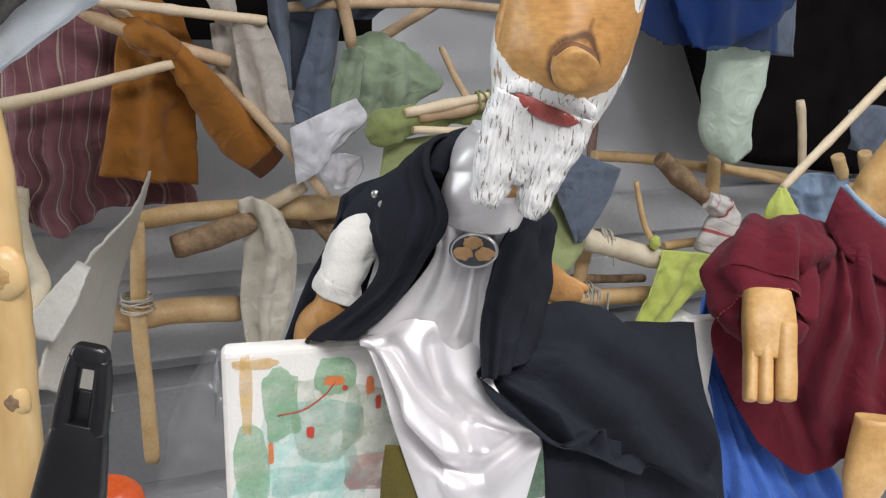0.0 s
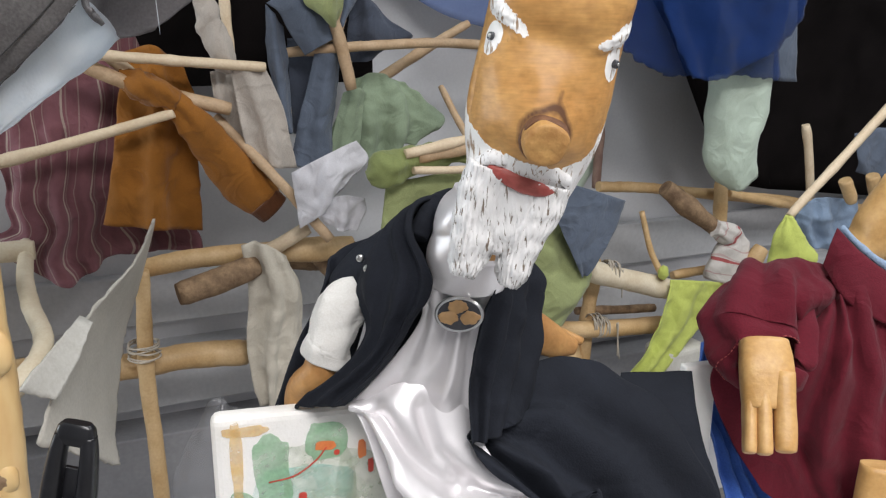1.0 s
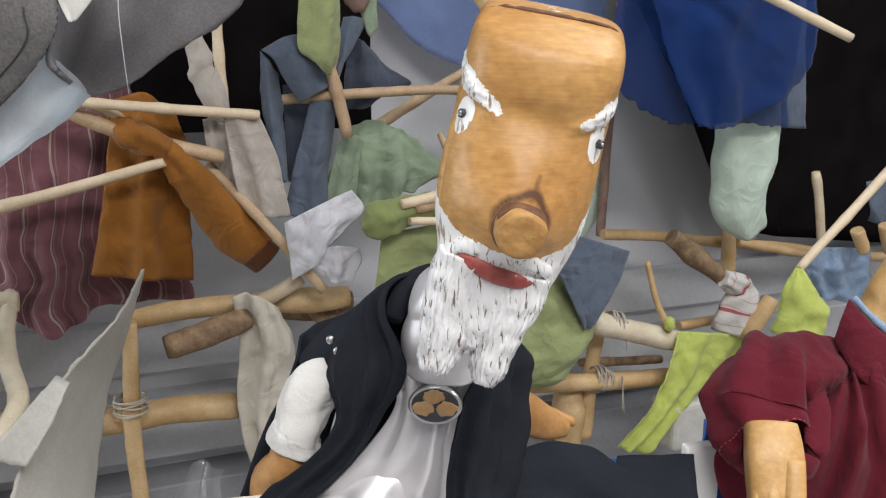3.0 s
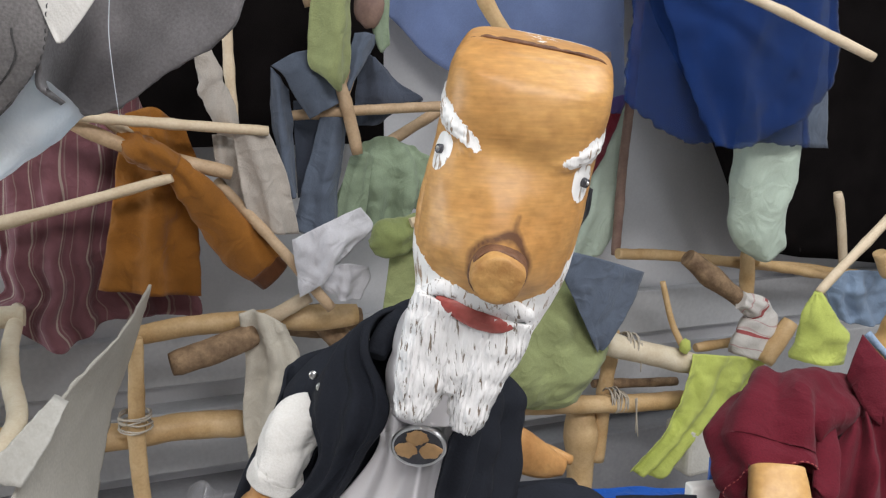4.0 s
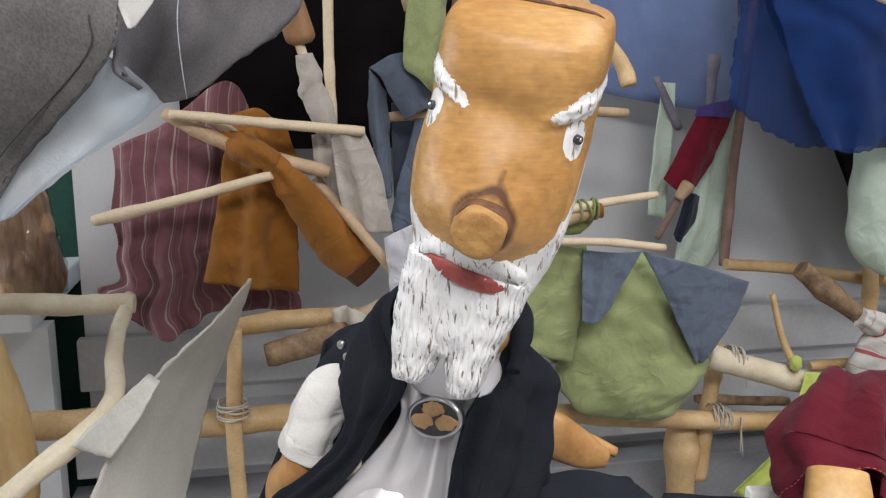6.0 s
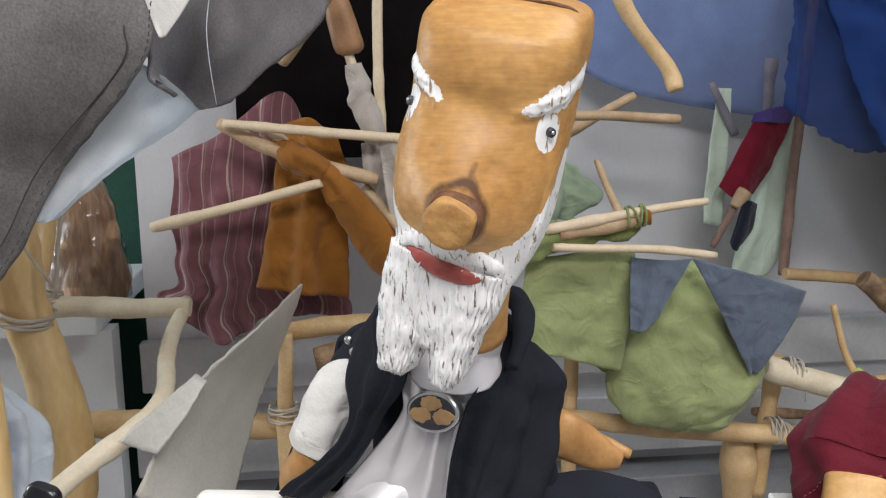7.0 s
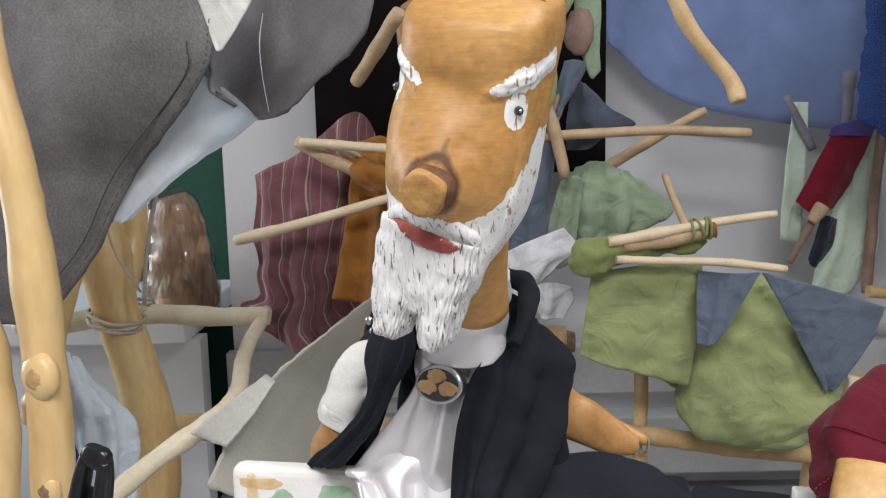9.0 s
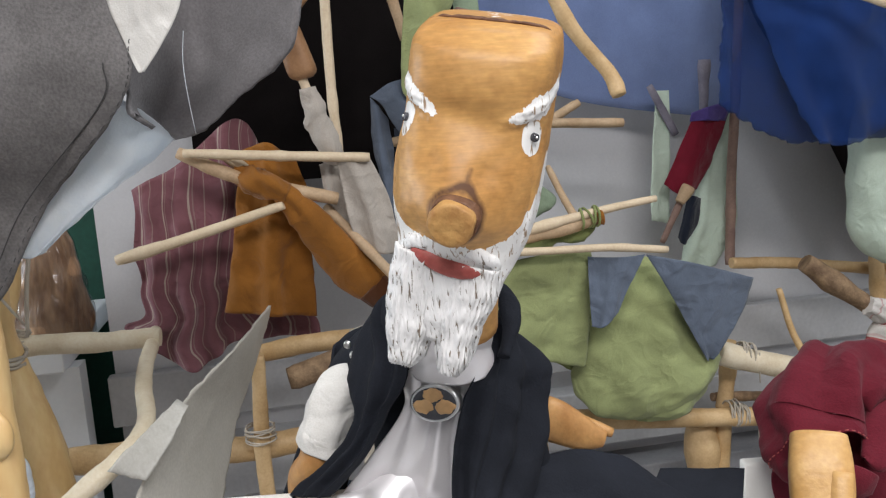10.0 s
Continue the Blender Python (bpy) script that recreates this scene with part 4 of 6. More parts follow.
    # neck
    add_loft(bm, [(head_at(-0.002, -0.048, 0.02), 0.022, 0.020), (Vector((0.050, 0.522, 1.165)), 0.0195, 0.019), (Vector((0.045, 0.540, 1.135)), 0.0190, 0.019)], 12, 24, 14, 2.0, 0.0006, 40, 1)
    # satin collar and torso
    def wraps(v, ang):
        w = 2.3 * v + 0.35 * math.sin(ang + 0.6) + 0.12 * math.sin(2 * ang)
        return 0.0020 * abs(math.sin(math.pi * w)) ** 0.8 - 0.0010
    add_loft(bm, [(Vector((0.042, 0.548, 1.160)), 0.0220, 0.0225), (Vector((0.037, 0.549, 1.148)), 0.0245, 0.025), (Vector((0.033, 0.550, 1.134)), 0.0262, 0.0262), (Vector((0.031, 0.552, 1.120)), 0.0262, 0.026), (Vector((0.030, 0.555, 1.105)), 0.0285, 0.027)], 5, 72, 60, 2.0, 0.002, 60, 4, radial=wraps)
    add_drape(bm, [[(0.003, 0.540, 1.105), (0.025, 0.532, 1.108), (0.054, 0.542, 1.109)], [(-0.003, 0.538, 1.076), (0.018, 0.530, 1.076), (0.046, 0.536, 1.075)], [(-0.025, 0.536, 1.046), (0.012, 0.528, 1.047), (0.041, 0.532, 1.040)], [(-0.047, 0.542, 1.019), (-0.002, 0.536, 1.012), (0.040, 0.538, 1.002)]], 5, 1.2, 0.0, 21, 0.0015, 70, 80, 0.0016, 0.35, lean=0.25, size=14, ridges=((((0.42, 0.05), (0.50, 0.35), (0.42, 0.75), (0.45, 1.0)), 0.0085, 0.15), (((0.86, 0.05), (0.80, 0.5), (0.86, 1.0)), 0.0060, 0.10), (((0.06, 0.25), (0.20, 0.7), (0.22, 1.0)), 0.0060, 0.09), (((0.64, 0.25), (0.62, 0.8)), -0.0050, 0.08)))
    # brooch
    bc, bn = Vector((0.0255, 0.5245, 1.0895)), Vector((-0.06, -0.97, 0.16)).normalized()
    add_loft(bm, [(bc - bn * 0.006, 0.0158, 0.0114), (bc + bn * 0.001, 0.0160, 0.0116), (bc + bn * 0.0026, 0.0148, 0.0106)], 8, 36, 6, 2.0)
    add_loft(bm, [(bc + bn * 0.0018, 0.0142, 0.0101), (bc + bn * 0.0029, 0.0138, 0.0098)], 7, 32, 4, 2.0)
    bx = Vector((1, 0, 0)) - bn * bn.x
    bx.normalize()
    by = bn.cross(bx)
    for ang in (95, 205, 335):
        a = radians(ang)
        add_ball(bm, bc + bn * 0.0030 + bx * math.cos(a) * 0.0074 + by * math.sin(a) * 0.0050, 0.0058, 9, (1.12, 0.22, 0.82), ang, 0.0016)
    # sleeves and arms
    add_loft(bm, [((-0.043, 0.578, 1.084), 0.014, 0.014), ((-0.052, 0.575, 1.080), 0.0165, 0.016), ((-0.059, 0.568, 1.070), 0.0168, 0.0165), ((-0.062, 0.563, 1.058), 0.0156, 0.0154), ((-0.0635, 0.562, 1.052), 0.0150, 0.0150), ((-0.0645, 0.562, 1.0505), 0.0162, 0.0160), ((-0.067, 0.562, 1.043), 0.0160, 0.0158), ((-0.0675, 0.562, 1.0415), 0.0140, 0.0140)], 6, 48, 60, 2.0, 0.0022, 60, 3, folds=5, fold_amp=0.0007)
    add_loft(bm, [((-0.063, 0.564, 1.058), 0.013, 0.013), ((-0.071, 0.562, 1.032), 0.0135, 0.013), ((-0.085, 0.572, 1.014), 0.013, 0.012), ((-0.091, 0.582, 0.981), 0.011, 0.011)], 10, 20, 20, 2.0, 0.001, 40, 4)
    add_loft(bm, [((0.052, 0.620, 1.073), 0.014, 0.013), ((0.069, 0.638, 1.042), 0.0165, 0.012), ((0.087, 0.645, 1.031), 0.0165, 0.010), ((0.106, 0.650, 1.020), 0.012, 0.008), ((0.120, 0.652, 1.015), 0.006, 0.005)], 10, 24, 24, 2.2, 0.001, 50, 5, (0, 0, 1))
    add_loft(bm, [((0.089, 0.650, 1.035), 0.006, 0.006), ((0.108, 0.655, 1.026), 0.0055, 0.0055), ((0.126, 0.657, 1.019), 0.0035, 0.004)], 10, 14, 12, 2.0, 0.0006, 50, 6, (0, 0, 1))
    # vest: two fronts, back, all in black
    add_drape(bm, [[(0.020, 0.586, 1.156), (0.016, 0.596, 1.151), (0.011, 0.611, 1.143)], [(0.000, 0.546, 1.140), (-0.016, 0.563, 1.133), (-0.039, 0.603, 1.115)], [(0.009, 0.531, 1.109), (-0.018, 0.543, 1.107), (-0.064, 0.591, 1.090)], [(0.000, 0.529, 1.085), (-0.018, 0.537, 1.081), (-0.040, 0.561, 1.081)], [(-0.022, 0.527, 1.051), (-0.032, 0.533, 1.054), (-0.043, 0.551, 1.053)], [(-0.048, 0.531, 1.022), (-0.068, 0.541, 1.016), (-0.089, 0.556, 1.006)]], 11, 0.8, 0.0, 3, 0.002, 80, 90, 0.0042, 0.3, size=20, ridges=((((0.05, 0.10), (0.09, 0.45), (0.10, 0.7), (0.12, 1.0)), 0.0065, 0.085), (((0.32, 0.05), (0.34, 0.4), (0.42, 0.7), (0.48, 1.0)), 0.0065, 0.090), (((0.60, 0.05), (0.60, 0.35), (0.70, 0.6), (0.82, 1.0)), 0.0055, 0.075), (((0.80, 0.15), (0.80, 0.4)), -0.0040, 0.060)))
    add_drape(bm, [[(-0.036, 0.600, 1.121), (-0.063, 0.610, 1.107), (-0.071, 0.600, 1.088)], [(-0.040, 0.600, 1.069), (-0.072, 0.600, 1.060), (-0.089, 0.600, 1.047)], [(-0.060, 0.585, 0.999), (-0.085, 0.585, 0.995), (-0.110, 0.585, 0.992)]], 11, 2, 0.002, 5, 0.002, 20, 24, 0.003)
    add_drape(bm, [[(0.060, 0.571, 1.128), (0.066, 0.586, 1.122), (0.070, 0.600, 1.110)], [(0.053, 0.533, 1.105), (0.070, 0.556, 1.100), (0.089, 0.601, 1.088)], [(0.041, 0.523, 1.073), (0.063, 0.541, 1.067), (0.086, 0.591, 1.055)], [(0.036, 0.517, 1.039), (0.057, 0.527, 1.035), (0.080, 0.576, 1.027)], [(0.035, 0.511, 1.004), (0.052, 0.517, 1.005), (0.075, 0.556, 1.002)]], 11, 0.9, 0.0, 7, 0.002, 80, 90, 0.0042, 0.3, size=20, ridges=((((0.07, 0.0), (0.08, 0.5), (0.10, 1.0)), 0.0060, 0.090), (((0.42, 0.05), (0.48, 0.5), (0.40, 1.0)), 0.0065, 0.100), (((0.78, 0.1), (0.80, 0.6), (0.70, 1.0)), 0.0055, 0.080)))
    add_loft(bm, [(Vector((0.036, 0.584, 1.136)), 0.026, 0.010), (Vector((0.026, 0.590, 1.105)), 0.046, 0.016), (Vector((0.022, 0.596, 1.05)), 0.060, 0.020), (Vector((0.02, 0.60, 0.985)), 0.066, 0.025)], 11, 40, 20, 2.2, 0.004, 30, 8)
    # rolled collar of the vest
    add_loft(bm, [((0.066, 0.545, 1.112), 0.005, 0.004), ((0.068, 0.562, 1.130), 0.006, 0.005), ((0.062, 0.582, 1.142), 0.006, 0.006), (Vector((0.043, 0.592, 1.146)), 0.007, 0.006), ((0.018, 0.584, 1.153), 0.007, 0.006), ((0.004, 0.560, 1.147), 0.007, 0.006), ((-0.002, 0.546, 1.134), 0.006, 0.005)], 11, 16, 60, 2.0, 0.003, 60, 9)
    # satin skirt over the lap and down the front of the box
    add_drape(bm, [[(-0.045, 0.548, 1.016), (-0.013, 0.540, 1.035), (0.013, 0.540, 1.029), (0.040, 0.544, 1.021)], [(-0.048, 0.530, 1.020), (-0.018, 0.523, 1.017), (0.014, 0.530, 1.005), (0.044, 0.533, 0.994)], [(-0.032, 0.521, 0.983), (-0.011, 0.513, 0.984), (0.021, 0.518, 0.976), (0.061, 0.523, 0.969)], [(-0.018, 0.518, 0.946), (0.003, 0.510, 0.948), (0.035, 0.513, 0.947), (0.078, 0.521, 0.958)], [(-0.005, 0.516, 0.906), (0.014, 0.508, 0.920), (0.043, 0.510, 0.921), (0.075, 0.518, 0.942)], [(0.006, 0.518, 0.871), (0.026, 0.516, 0.873), (0.045, 0.516, 0.877), (0.066, 0.523, 0.885)]], 5, 0.8, 0.0, 9, 0.0015, 110, 120, 0.0018, 0.3, lean=0.6, size=12, ridges=((((0.15, 0.14), (0.42, 0.33), (0.68, 0.46), (0.86, 0.50)), 0.0105, 0.065), (((0.03, 0.25), (0.12, 0.50), (0.35, 0.70), (0.66, 0.73), (0.95, 0.60)), 0.0130, 0.075), (((0.55, 0.12), (0.62, 0.30), (0.80, 0.42)), 0.0070, 0.055), (((0.25, 0.46), (0.46, 0.58), (0.72, 0.59)), -0.0060, 0.060), (((0.72, 0.40), (0.60, 0.62)), 0.0060, 0.045), (((0.20, 0.80), (0.30, 1.0)), 0.0060, 0.080), (((0.60, 0.86), (0.58, 1.0)), 0.0060, 0.080)))
    # cape over the box
    add_drape(bm, [[(0.078, 0.599, 1.024), (0.105, 0.614, 1.024), (0.133, 0.624, 1.018), (0.154, 0.629, 1.005)], [(0.057, 0.559, 1.019), (0.096, 0.574, 1.017), (0.134, 0.589, 1.009), (0.179, 0.599, 0.997)], [(0.036, 0.522, 1.013), (0.072, 0.534, 1.005), (0.130, 0.559, 0.992), (0.197, 0.574, 0.968)], [(0.038, 0.512, 0.997), (0.072, 0.514, 0.983), (0.121, 0.534, 0.967), (0.217, 0.559, 0.938)], [(0.056, 0.508, 0.977), (0.085, 0.509, 0.960), (0.125, 0.524, 0.943), (0.218, 0.554, 0.909)], [(0.060, 0.514, 0.971), (0.088, 0.516, 0.954), (0.132, 0.526, 0.935), (0.221, 0.559, 0.886)]], 11, 0.7, 0.0, 11, 0.002, 110, 110, 0.0045, 0.5, size=9, ridges=((((0.08, 0.48), (0.30, 0.58), (0.50, 0.76), (0.62, 1.0)), 0.0200, 0.075), (((0.12, 0.36), (0.42, 0.42), (0.70, 0.64), (0.84, 1.0)), 0.0180, 0.080), (((0.18, 0.20), (0.50, 0.22), (0.82, 0.42), (0.98, 0.8)), 0.0130, 0.080), (((0.22, 0.50), (0.46, 0.60), (0.58, 0.85), (0.74, 1.0)), -0.0110, 0.050)))
    add_drape(bm, [[(0.074, 0.539, 0.963), (0.104, 0.541, 0.952), (0.139, 0.544, 0.944)], [(0.081, 0.532, 0.941), (0.107, 0.534, 0.933), (0.140, 0.536, 0.925)], [(0.088, 0.532, 0.875), (0.116, 0.534, 0.871), (0.151, 0.536, 0.871)]], 11, 1.5, 0.003, 13, 0.002, 40, 40, 0.003, 0.5, size=14)
    # press studs
    for p in ((-0.041, 0.560, 1.116), (-0.036, 0.556, 1.110)):
        add_ball(bm, p, 0.0028, 8, (1, 0.6, 1))
    ob = mesh_object("wooden_puppet", bm, [M_FACE, M_BEARD, M_LIP, M_RING, M_NOSE, M_SATIN, M_COTTON, M_PUPIL, M_METAL, M_BROOCH, M_HAND, M_VEST, M_HEAD])
    return tagged(ob, "carved wooden puppet in white satin and black vest", "puppet")


puppet()
box_object("seat_box", BM @ pose(0.20, 0.095, 0.878), 0.26, 0.110, 0.155, M_VEST, "seat box covered with black cloth", "box", "", 0.006)
drape_thing("black_cloth", [[(0.160, 0.660, 0.990), (0.189, 0.665, 0.990), (0.221, 0.670, 0.988)], [(0.143, 0.600, 0.972), (0.176, 0.610, 0.968), (0.215, 0.620, 0.965)], [(0.142, 0.570, 0.921), (0.183, 0.580, 0.916), (0.228, 0.590, 0.917)], [(0.149, 0.570, 0.841), (0.192, 0.580, 0.835), (0.244, 0.590, 0.830)]], M_VEST, "black cloth laid over the seat box", "cloth", folds=1.2, amp=0.002, seed=6, wrinkle=0.002)


# ---- red puppet: one mesh ----
def red_puppet():
    bm = bmesh.new()
    # puffed sleeve, its cuff with a turned hem
    rings = []
    add_loft(bm, [((0.348, 0.735, 1.035), 0.020, 0.02), ((0.314, 0.715, 1.040), 0.030, 0.026), ((0.283, 0.700, 1.039), 0.0345, 0.030), ((0.272, 0.685, 1.016), 0.0365, 0.031), ((0.272, 0.668, 1.005), 0.0350, 0.028), ((0.273, 0.658, 1.000), 0.0330, 0.026), ((0.274, 0.658, 1.001), 0.0300, 0.023)], 0, 96, 70, 2.1, 0.008, 24, 3, folds=5, fold_amp=0.0022, caps=False, keep=rings, radial=lambda v, ang: 0.0030 * abs(math.sin(ang * 2.5 + 5 * v)) * math.sin(math.pi * v))
    hem = rings[54]
    mid = sum((v.co for v in hem), Vector()) / len(hem)
    for k in range(0, len(hem), 2):
        p, q = hem[k].co.copy(), hem[(k + 1) % len(hem)].co.copy()
        out = (p - mid).normalized() * 0.0006
        add_loft(bm, [(p + out, 0.0004, 0.0004), (q + out, 0.0004, 0.0004)], 5, 5, 2)
    add_loft(bm, [((0.317, 0.690, 1.040), 0.006, 0.004), ((0.310, 0.665, 1.024), 0.010, 0.005), ((0.304, 0.648, 1.007), 0.009, 0.004), ((0.301, 0.646, 1.003), 0.005, 0.003)], 0, 16, 16, 2.0, 0.002, 50, 9)
    # dress
    add_drape(bm, [[(0.330, 0.720, 1.050), (0.346, 0.715, 1.062), (0.369, 0.700, 1.057), (0.424, 0.700, 1.037)], [(0.315, 0.710, 1.022), (0.337, 0.685, 1.032), (0.368, 0.680, 1.024), (0.418, 0.680, 1.004)], [(0.245, 0.690, 0.983), (0.315, 0.675, 0.985), (0.363, 0.665, 0.980), (0.420, 0.665, 0.970)], [(0.259, 0.675, 0.927), (0.306, 0.660, 0.925), (0.357, 0.650, 0.936), (0.418, 0.650, 0.931)], [(0.287, 0.660, 0.882), (0.329, 0.650, 0.856), (0.367, 0.645, 0.876), (0.425, 0.645, 0.871)]], 0, 1.0, 0.004, 4, 0.002, 100, 100, 0.006, 0.2, lean=0.8, size=12, ridges=((((0.12, 0.42), (0.30, 0.62), (0.42, 0.95)), 0.0090, 0.050), (((0.34, 0.05), (0.44, 0.45), (0.40, 0.80)), 0.0090, 0.045), (((0.50, 0.12), (0.66, 0.50), (0.60, 0.95)), 0.0100, 0.055), (((0.75, 0.0), (0.84, 0.5), (0.80, 1.0)), 0.0090, 0.060), (((0.26, 0.45), (0.34, 0.85)), -0.0060, 0.040), (((0.54, 0.35), (0.50, 0.80)), -0.0060, 0.040)))
    # collar flap and bare wooden shoulder
    add_drape(bm, [[(0.356, 0.735, 1.096), (0.370, 0.715, 1.078), (0.405, 0.705, 1.055)], [(0.346, 0.725, 1.079), (0.361, 0.700, 1.059), (0.395, 0.690, 1.038)], [(0.340, 0.720, 1.066), (0.354, 0.695, 1.041), (0.390, 0.685, 1.022)]], 0, 1.0, 0.002, 5, 0.003, 30, 16, 0.002)
    add_loft(bm, [((0.363, 0.742, 1.094), 0.003, 0.003), ((0.379, 0.722, 1.076), 0.003, 0.003), ((0.413, 0.712, 1.054), 0.003, 0.003)], 4, 10, 16, 2.0, 0.002, 60, 5)
    add_loft(bm, [((0.384, 0.765, 1.069), 0.010, 0.02), ((0.403, 0.765, 1.079), 0.024, 0.025), ((0.436, 0.765, 1.116), 0.034, 0.034)], 2, 26, 14, 2.0, 0.002, 30, 6)
    # hand: palm, two fingers and a broad thumb
    add_loft(bm, [((0.266, 0.640, 1.026), 0.0185, 0.012), ((0.265, 0.626, 1.011), 0.0205, 0.012), ((0.264, 0.616, 0.994), 0.0203, 0.011), ((0.263, 0.610, 0.983), 0.0192, 0.010)], 2, 28, 18, 3.0, 0.0008, 40, 7)
    for (ax, bx, wide) in (((0.250, 0.616, 0.992), (0.246, 0.592, 0.955), 0.0052), ((0.259, 0.613, 0.993), (0.256, 0.588, 0.956), 0.0058), ((0.275, 0.615, 1.002), (0.271, 0.586, 0.959), 0.0082)):
        p0, p1 = Vector(ax) + Vector((0.0006, 0.0040, 0.0070)), Vector(bx)
        add_loft(bm, [(p0, wide, 0.0085), (p0.lerp(p1, 0.5), wide, 0.0082), (p0.lerp(p1, 0.93), wide * 0.96, 0.0074), (p1, wide * 0.6, 0.005)], 2, 18, 18, 2.6, 0.0005, 50, int(wide * 1e5))
    # other hand, below
    add_loft(bm, [((0.370, 0.630, 0.925), 0.018, 0.012), ((0.368, 0.625, 0.896), 0.020, 0.012), ((0.363, 0.620, 0.873), 0.018, 0.010), ((0.363, 0.620, 0.846), 0.012, 0.007)], 2, 24, 18, 2.8, 0.0008, 40, 9)
    # blue skirt
    add_drape(bm, [[(0.247, 0.730, 0.993), (0.263, 0.735, 0.969), (0.292, 0.735, 0.936)], [(0.244, 0.720, 0.954), (0.273, 0.715, 0.912), (0.329, 0.710, 0.892)], [(0.254, 0.700, 0.908), (0.294, 0.690, 0.869), (0.367, 0.690, 0.847)], [(0.263, 0.675, 0.856), (0.320, 0.665, 0.818), (0.391, 0.665, 0.807)], [(0.262, 0.672, 0.80), (0.32, 0.662, 0.80), (0.41, 0.662, 0.80)]], 1, 5.0, 0.005, 6, 0.002, 40, 44, 0.005, 0.4, size=18)
    ob = mesh_object("wooden_puppet", bm, [M_RED, M_BLUE, M_HAND_PALE, M_RING, M_DENIM, M_SEAM])
    return tagged(ob, "wooden puppet in a wine red dress over a blue skirt", "puppet")


red_puppet()

# ---- pan handle ----
def pan_handle():
    """Body, two rails round the slot and a rounded top, as one moulded piece."""
    top, low = Vector((-0.205, 0.477, 1.036)), Vector((-0.229, 0.462, 0.906))
    up = (top - low).normalized()
    rt = (Vector((1, 0, 0)) - up * up.x).normalized()
    L = (top - low).length
    at = lambda x, y: top - up * y + rt * x
    bm = bmesh.new()
    add_loft(bm, [(at(0, 0.050), 0.0165, 0.0065), (at(0, 0.065), 0.0190, 0.0085), (at(0, 0.10), 0.0225, 0.010), (at(0, L), 0.0260, 0.011)], 0, 32, 24, 3.0, side=(1, 0, 0))
    for s in (-1, 1):
        add_loft(bm, [(at(s * 0.0080, 0.008), 0.0045, 0.0050), (at(s * 0.0095, 0.020), 0.0052, 0.0062), (at(s * 0.0106, 0.040), 0.0060, 0.0066), (at(s * 0.0106, 0.056), 0.0066, 0.0066)], 0, 18, 20, 2.6, side=(1, 0, 0))
    add_loft(bm, [(at(0, 0.0), 0.0085, 0.0040), (at(0, 0.003), 0.0112, 0.0052), (at(0, 0.009), 0.0122, 0.0058), (at(0, 0.014), 0.0115, 0.0045)], 0, 32, 14, 3.0, side=(1, 0, 0))
    back = Vector((0, 0.0035, 0))
    add_loft(bm, [(at(0, 0.031) + back, 0.0070, 0.0012), (at(0, 0.040) + back, 0.0080, 0.0025), (at(0, 0.060) + back, 0.0090, 0.0030)], 0, 20, 10, 3.0, side=(1, 0, 0))
    return tagged(mesh_object("pan_handle", bm, M_PLASTIC), "black plastic pan handle with an oval hanging hole", "handle")


pan_handle()

# ---- grey felt hat ----
hat = thing("felt_hat", (-0.403, 0.620, 1.079), "worn grey felt hat hanging brim down with pale lining", "hat")
drape_part("crown", [[(-0.770, 0.660, 1.548), (-0.388, 0.650, 1.483), (-0.237, 0.685, 1.467)], [(-0.782, 0.650, 1.416), (-0.373, 0.645, 1.374), (-0.239, 0.672, 1.355)], [(-0.772, 0.650, 1.310), (-0.384, 0.645, 1.291), (-0.256, 0.670, 1.287)], [(-0.761, 0.650, 1.201), (-0.466, 0.650, 1.203), (-0.347, 0.676, 1.202)], [(-0.689, 0.650, 1.120), (-0.501, 0.655, 1.122), (-0.398, 0.675, 1.130)], [(-0.644, 0.655, 1.064), (-0.536, 0.660, 1.053), (-0.469, 0.670, 1.060)]], M_FELT, hat, "grey felt with a stitched edge", folds=1.0, amp=0.002, seed=2, thick=0.003, wrinkle=0.003, nu=44, nv=50, size=14, frayed=0.0015)
drape_part("brim", [[(-0.255, 0.700, 1.427), (-0.228, 0.780, 1.438), (-0.110, 0.720, 1.411)], [(-0.260, 0.700, 1.361), (-0.242, 0.785, 1.369), (-0.125, 0.730, 1.342)], [(-0.260, 0.690, 1.316), (-0.252, 0.785, 1.316), (-0.150, 0.740, 1.312)], [(-0.259, 0.690, 1.284), (-0.278, 0.770, 1.271), (-0.206, 0.765, 1.281)], [(-0.256, 0.690, 1.280), (-0.269, 0.770, 1.253), (-0.237, 0.770, 1.262)]], M_BRIM, hat, "inner face of the brim", folds=1, amp=0.001, seed=4, thick=0.004, wrinkle=0.002, nu=36, nv=36, frayed=0.0015)
drape_part("lining", [[(-0.272, 0.690, 1.291), (-0.263, 0.720, 1.275), (-0.264, 0.762, 1.252)], [(-0.326, 0.688, 1.254), (-0.296, 0.700, 1.237), (-0.282, 0.730, 1.231)], [(-0.365, 0.686, 1.209), (-0.339, 0.688, 1.193), (-0.320, 0.695, 1.197)], [(-0.382, 0.680, 1.162), (-0.373, 0.682, 1.158), (-0.363, 0.684, 1.162)]], M_LINING, hat, "pale blue-grey lining cloth", folds=2, amp=0.002, seed=5, thick=0.002, wrinkle=0.004, nu=30, nv=34, frayed=0.001)
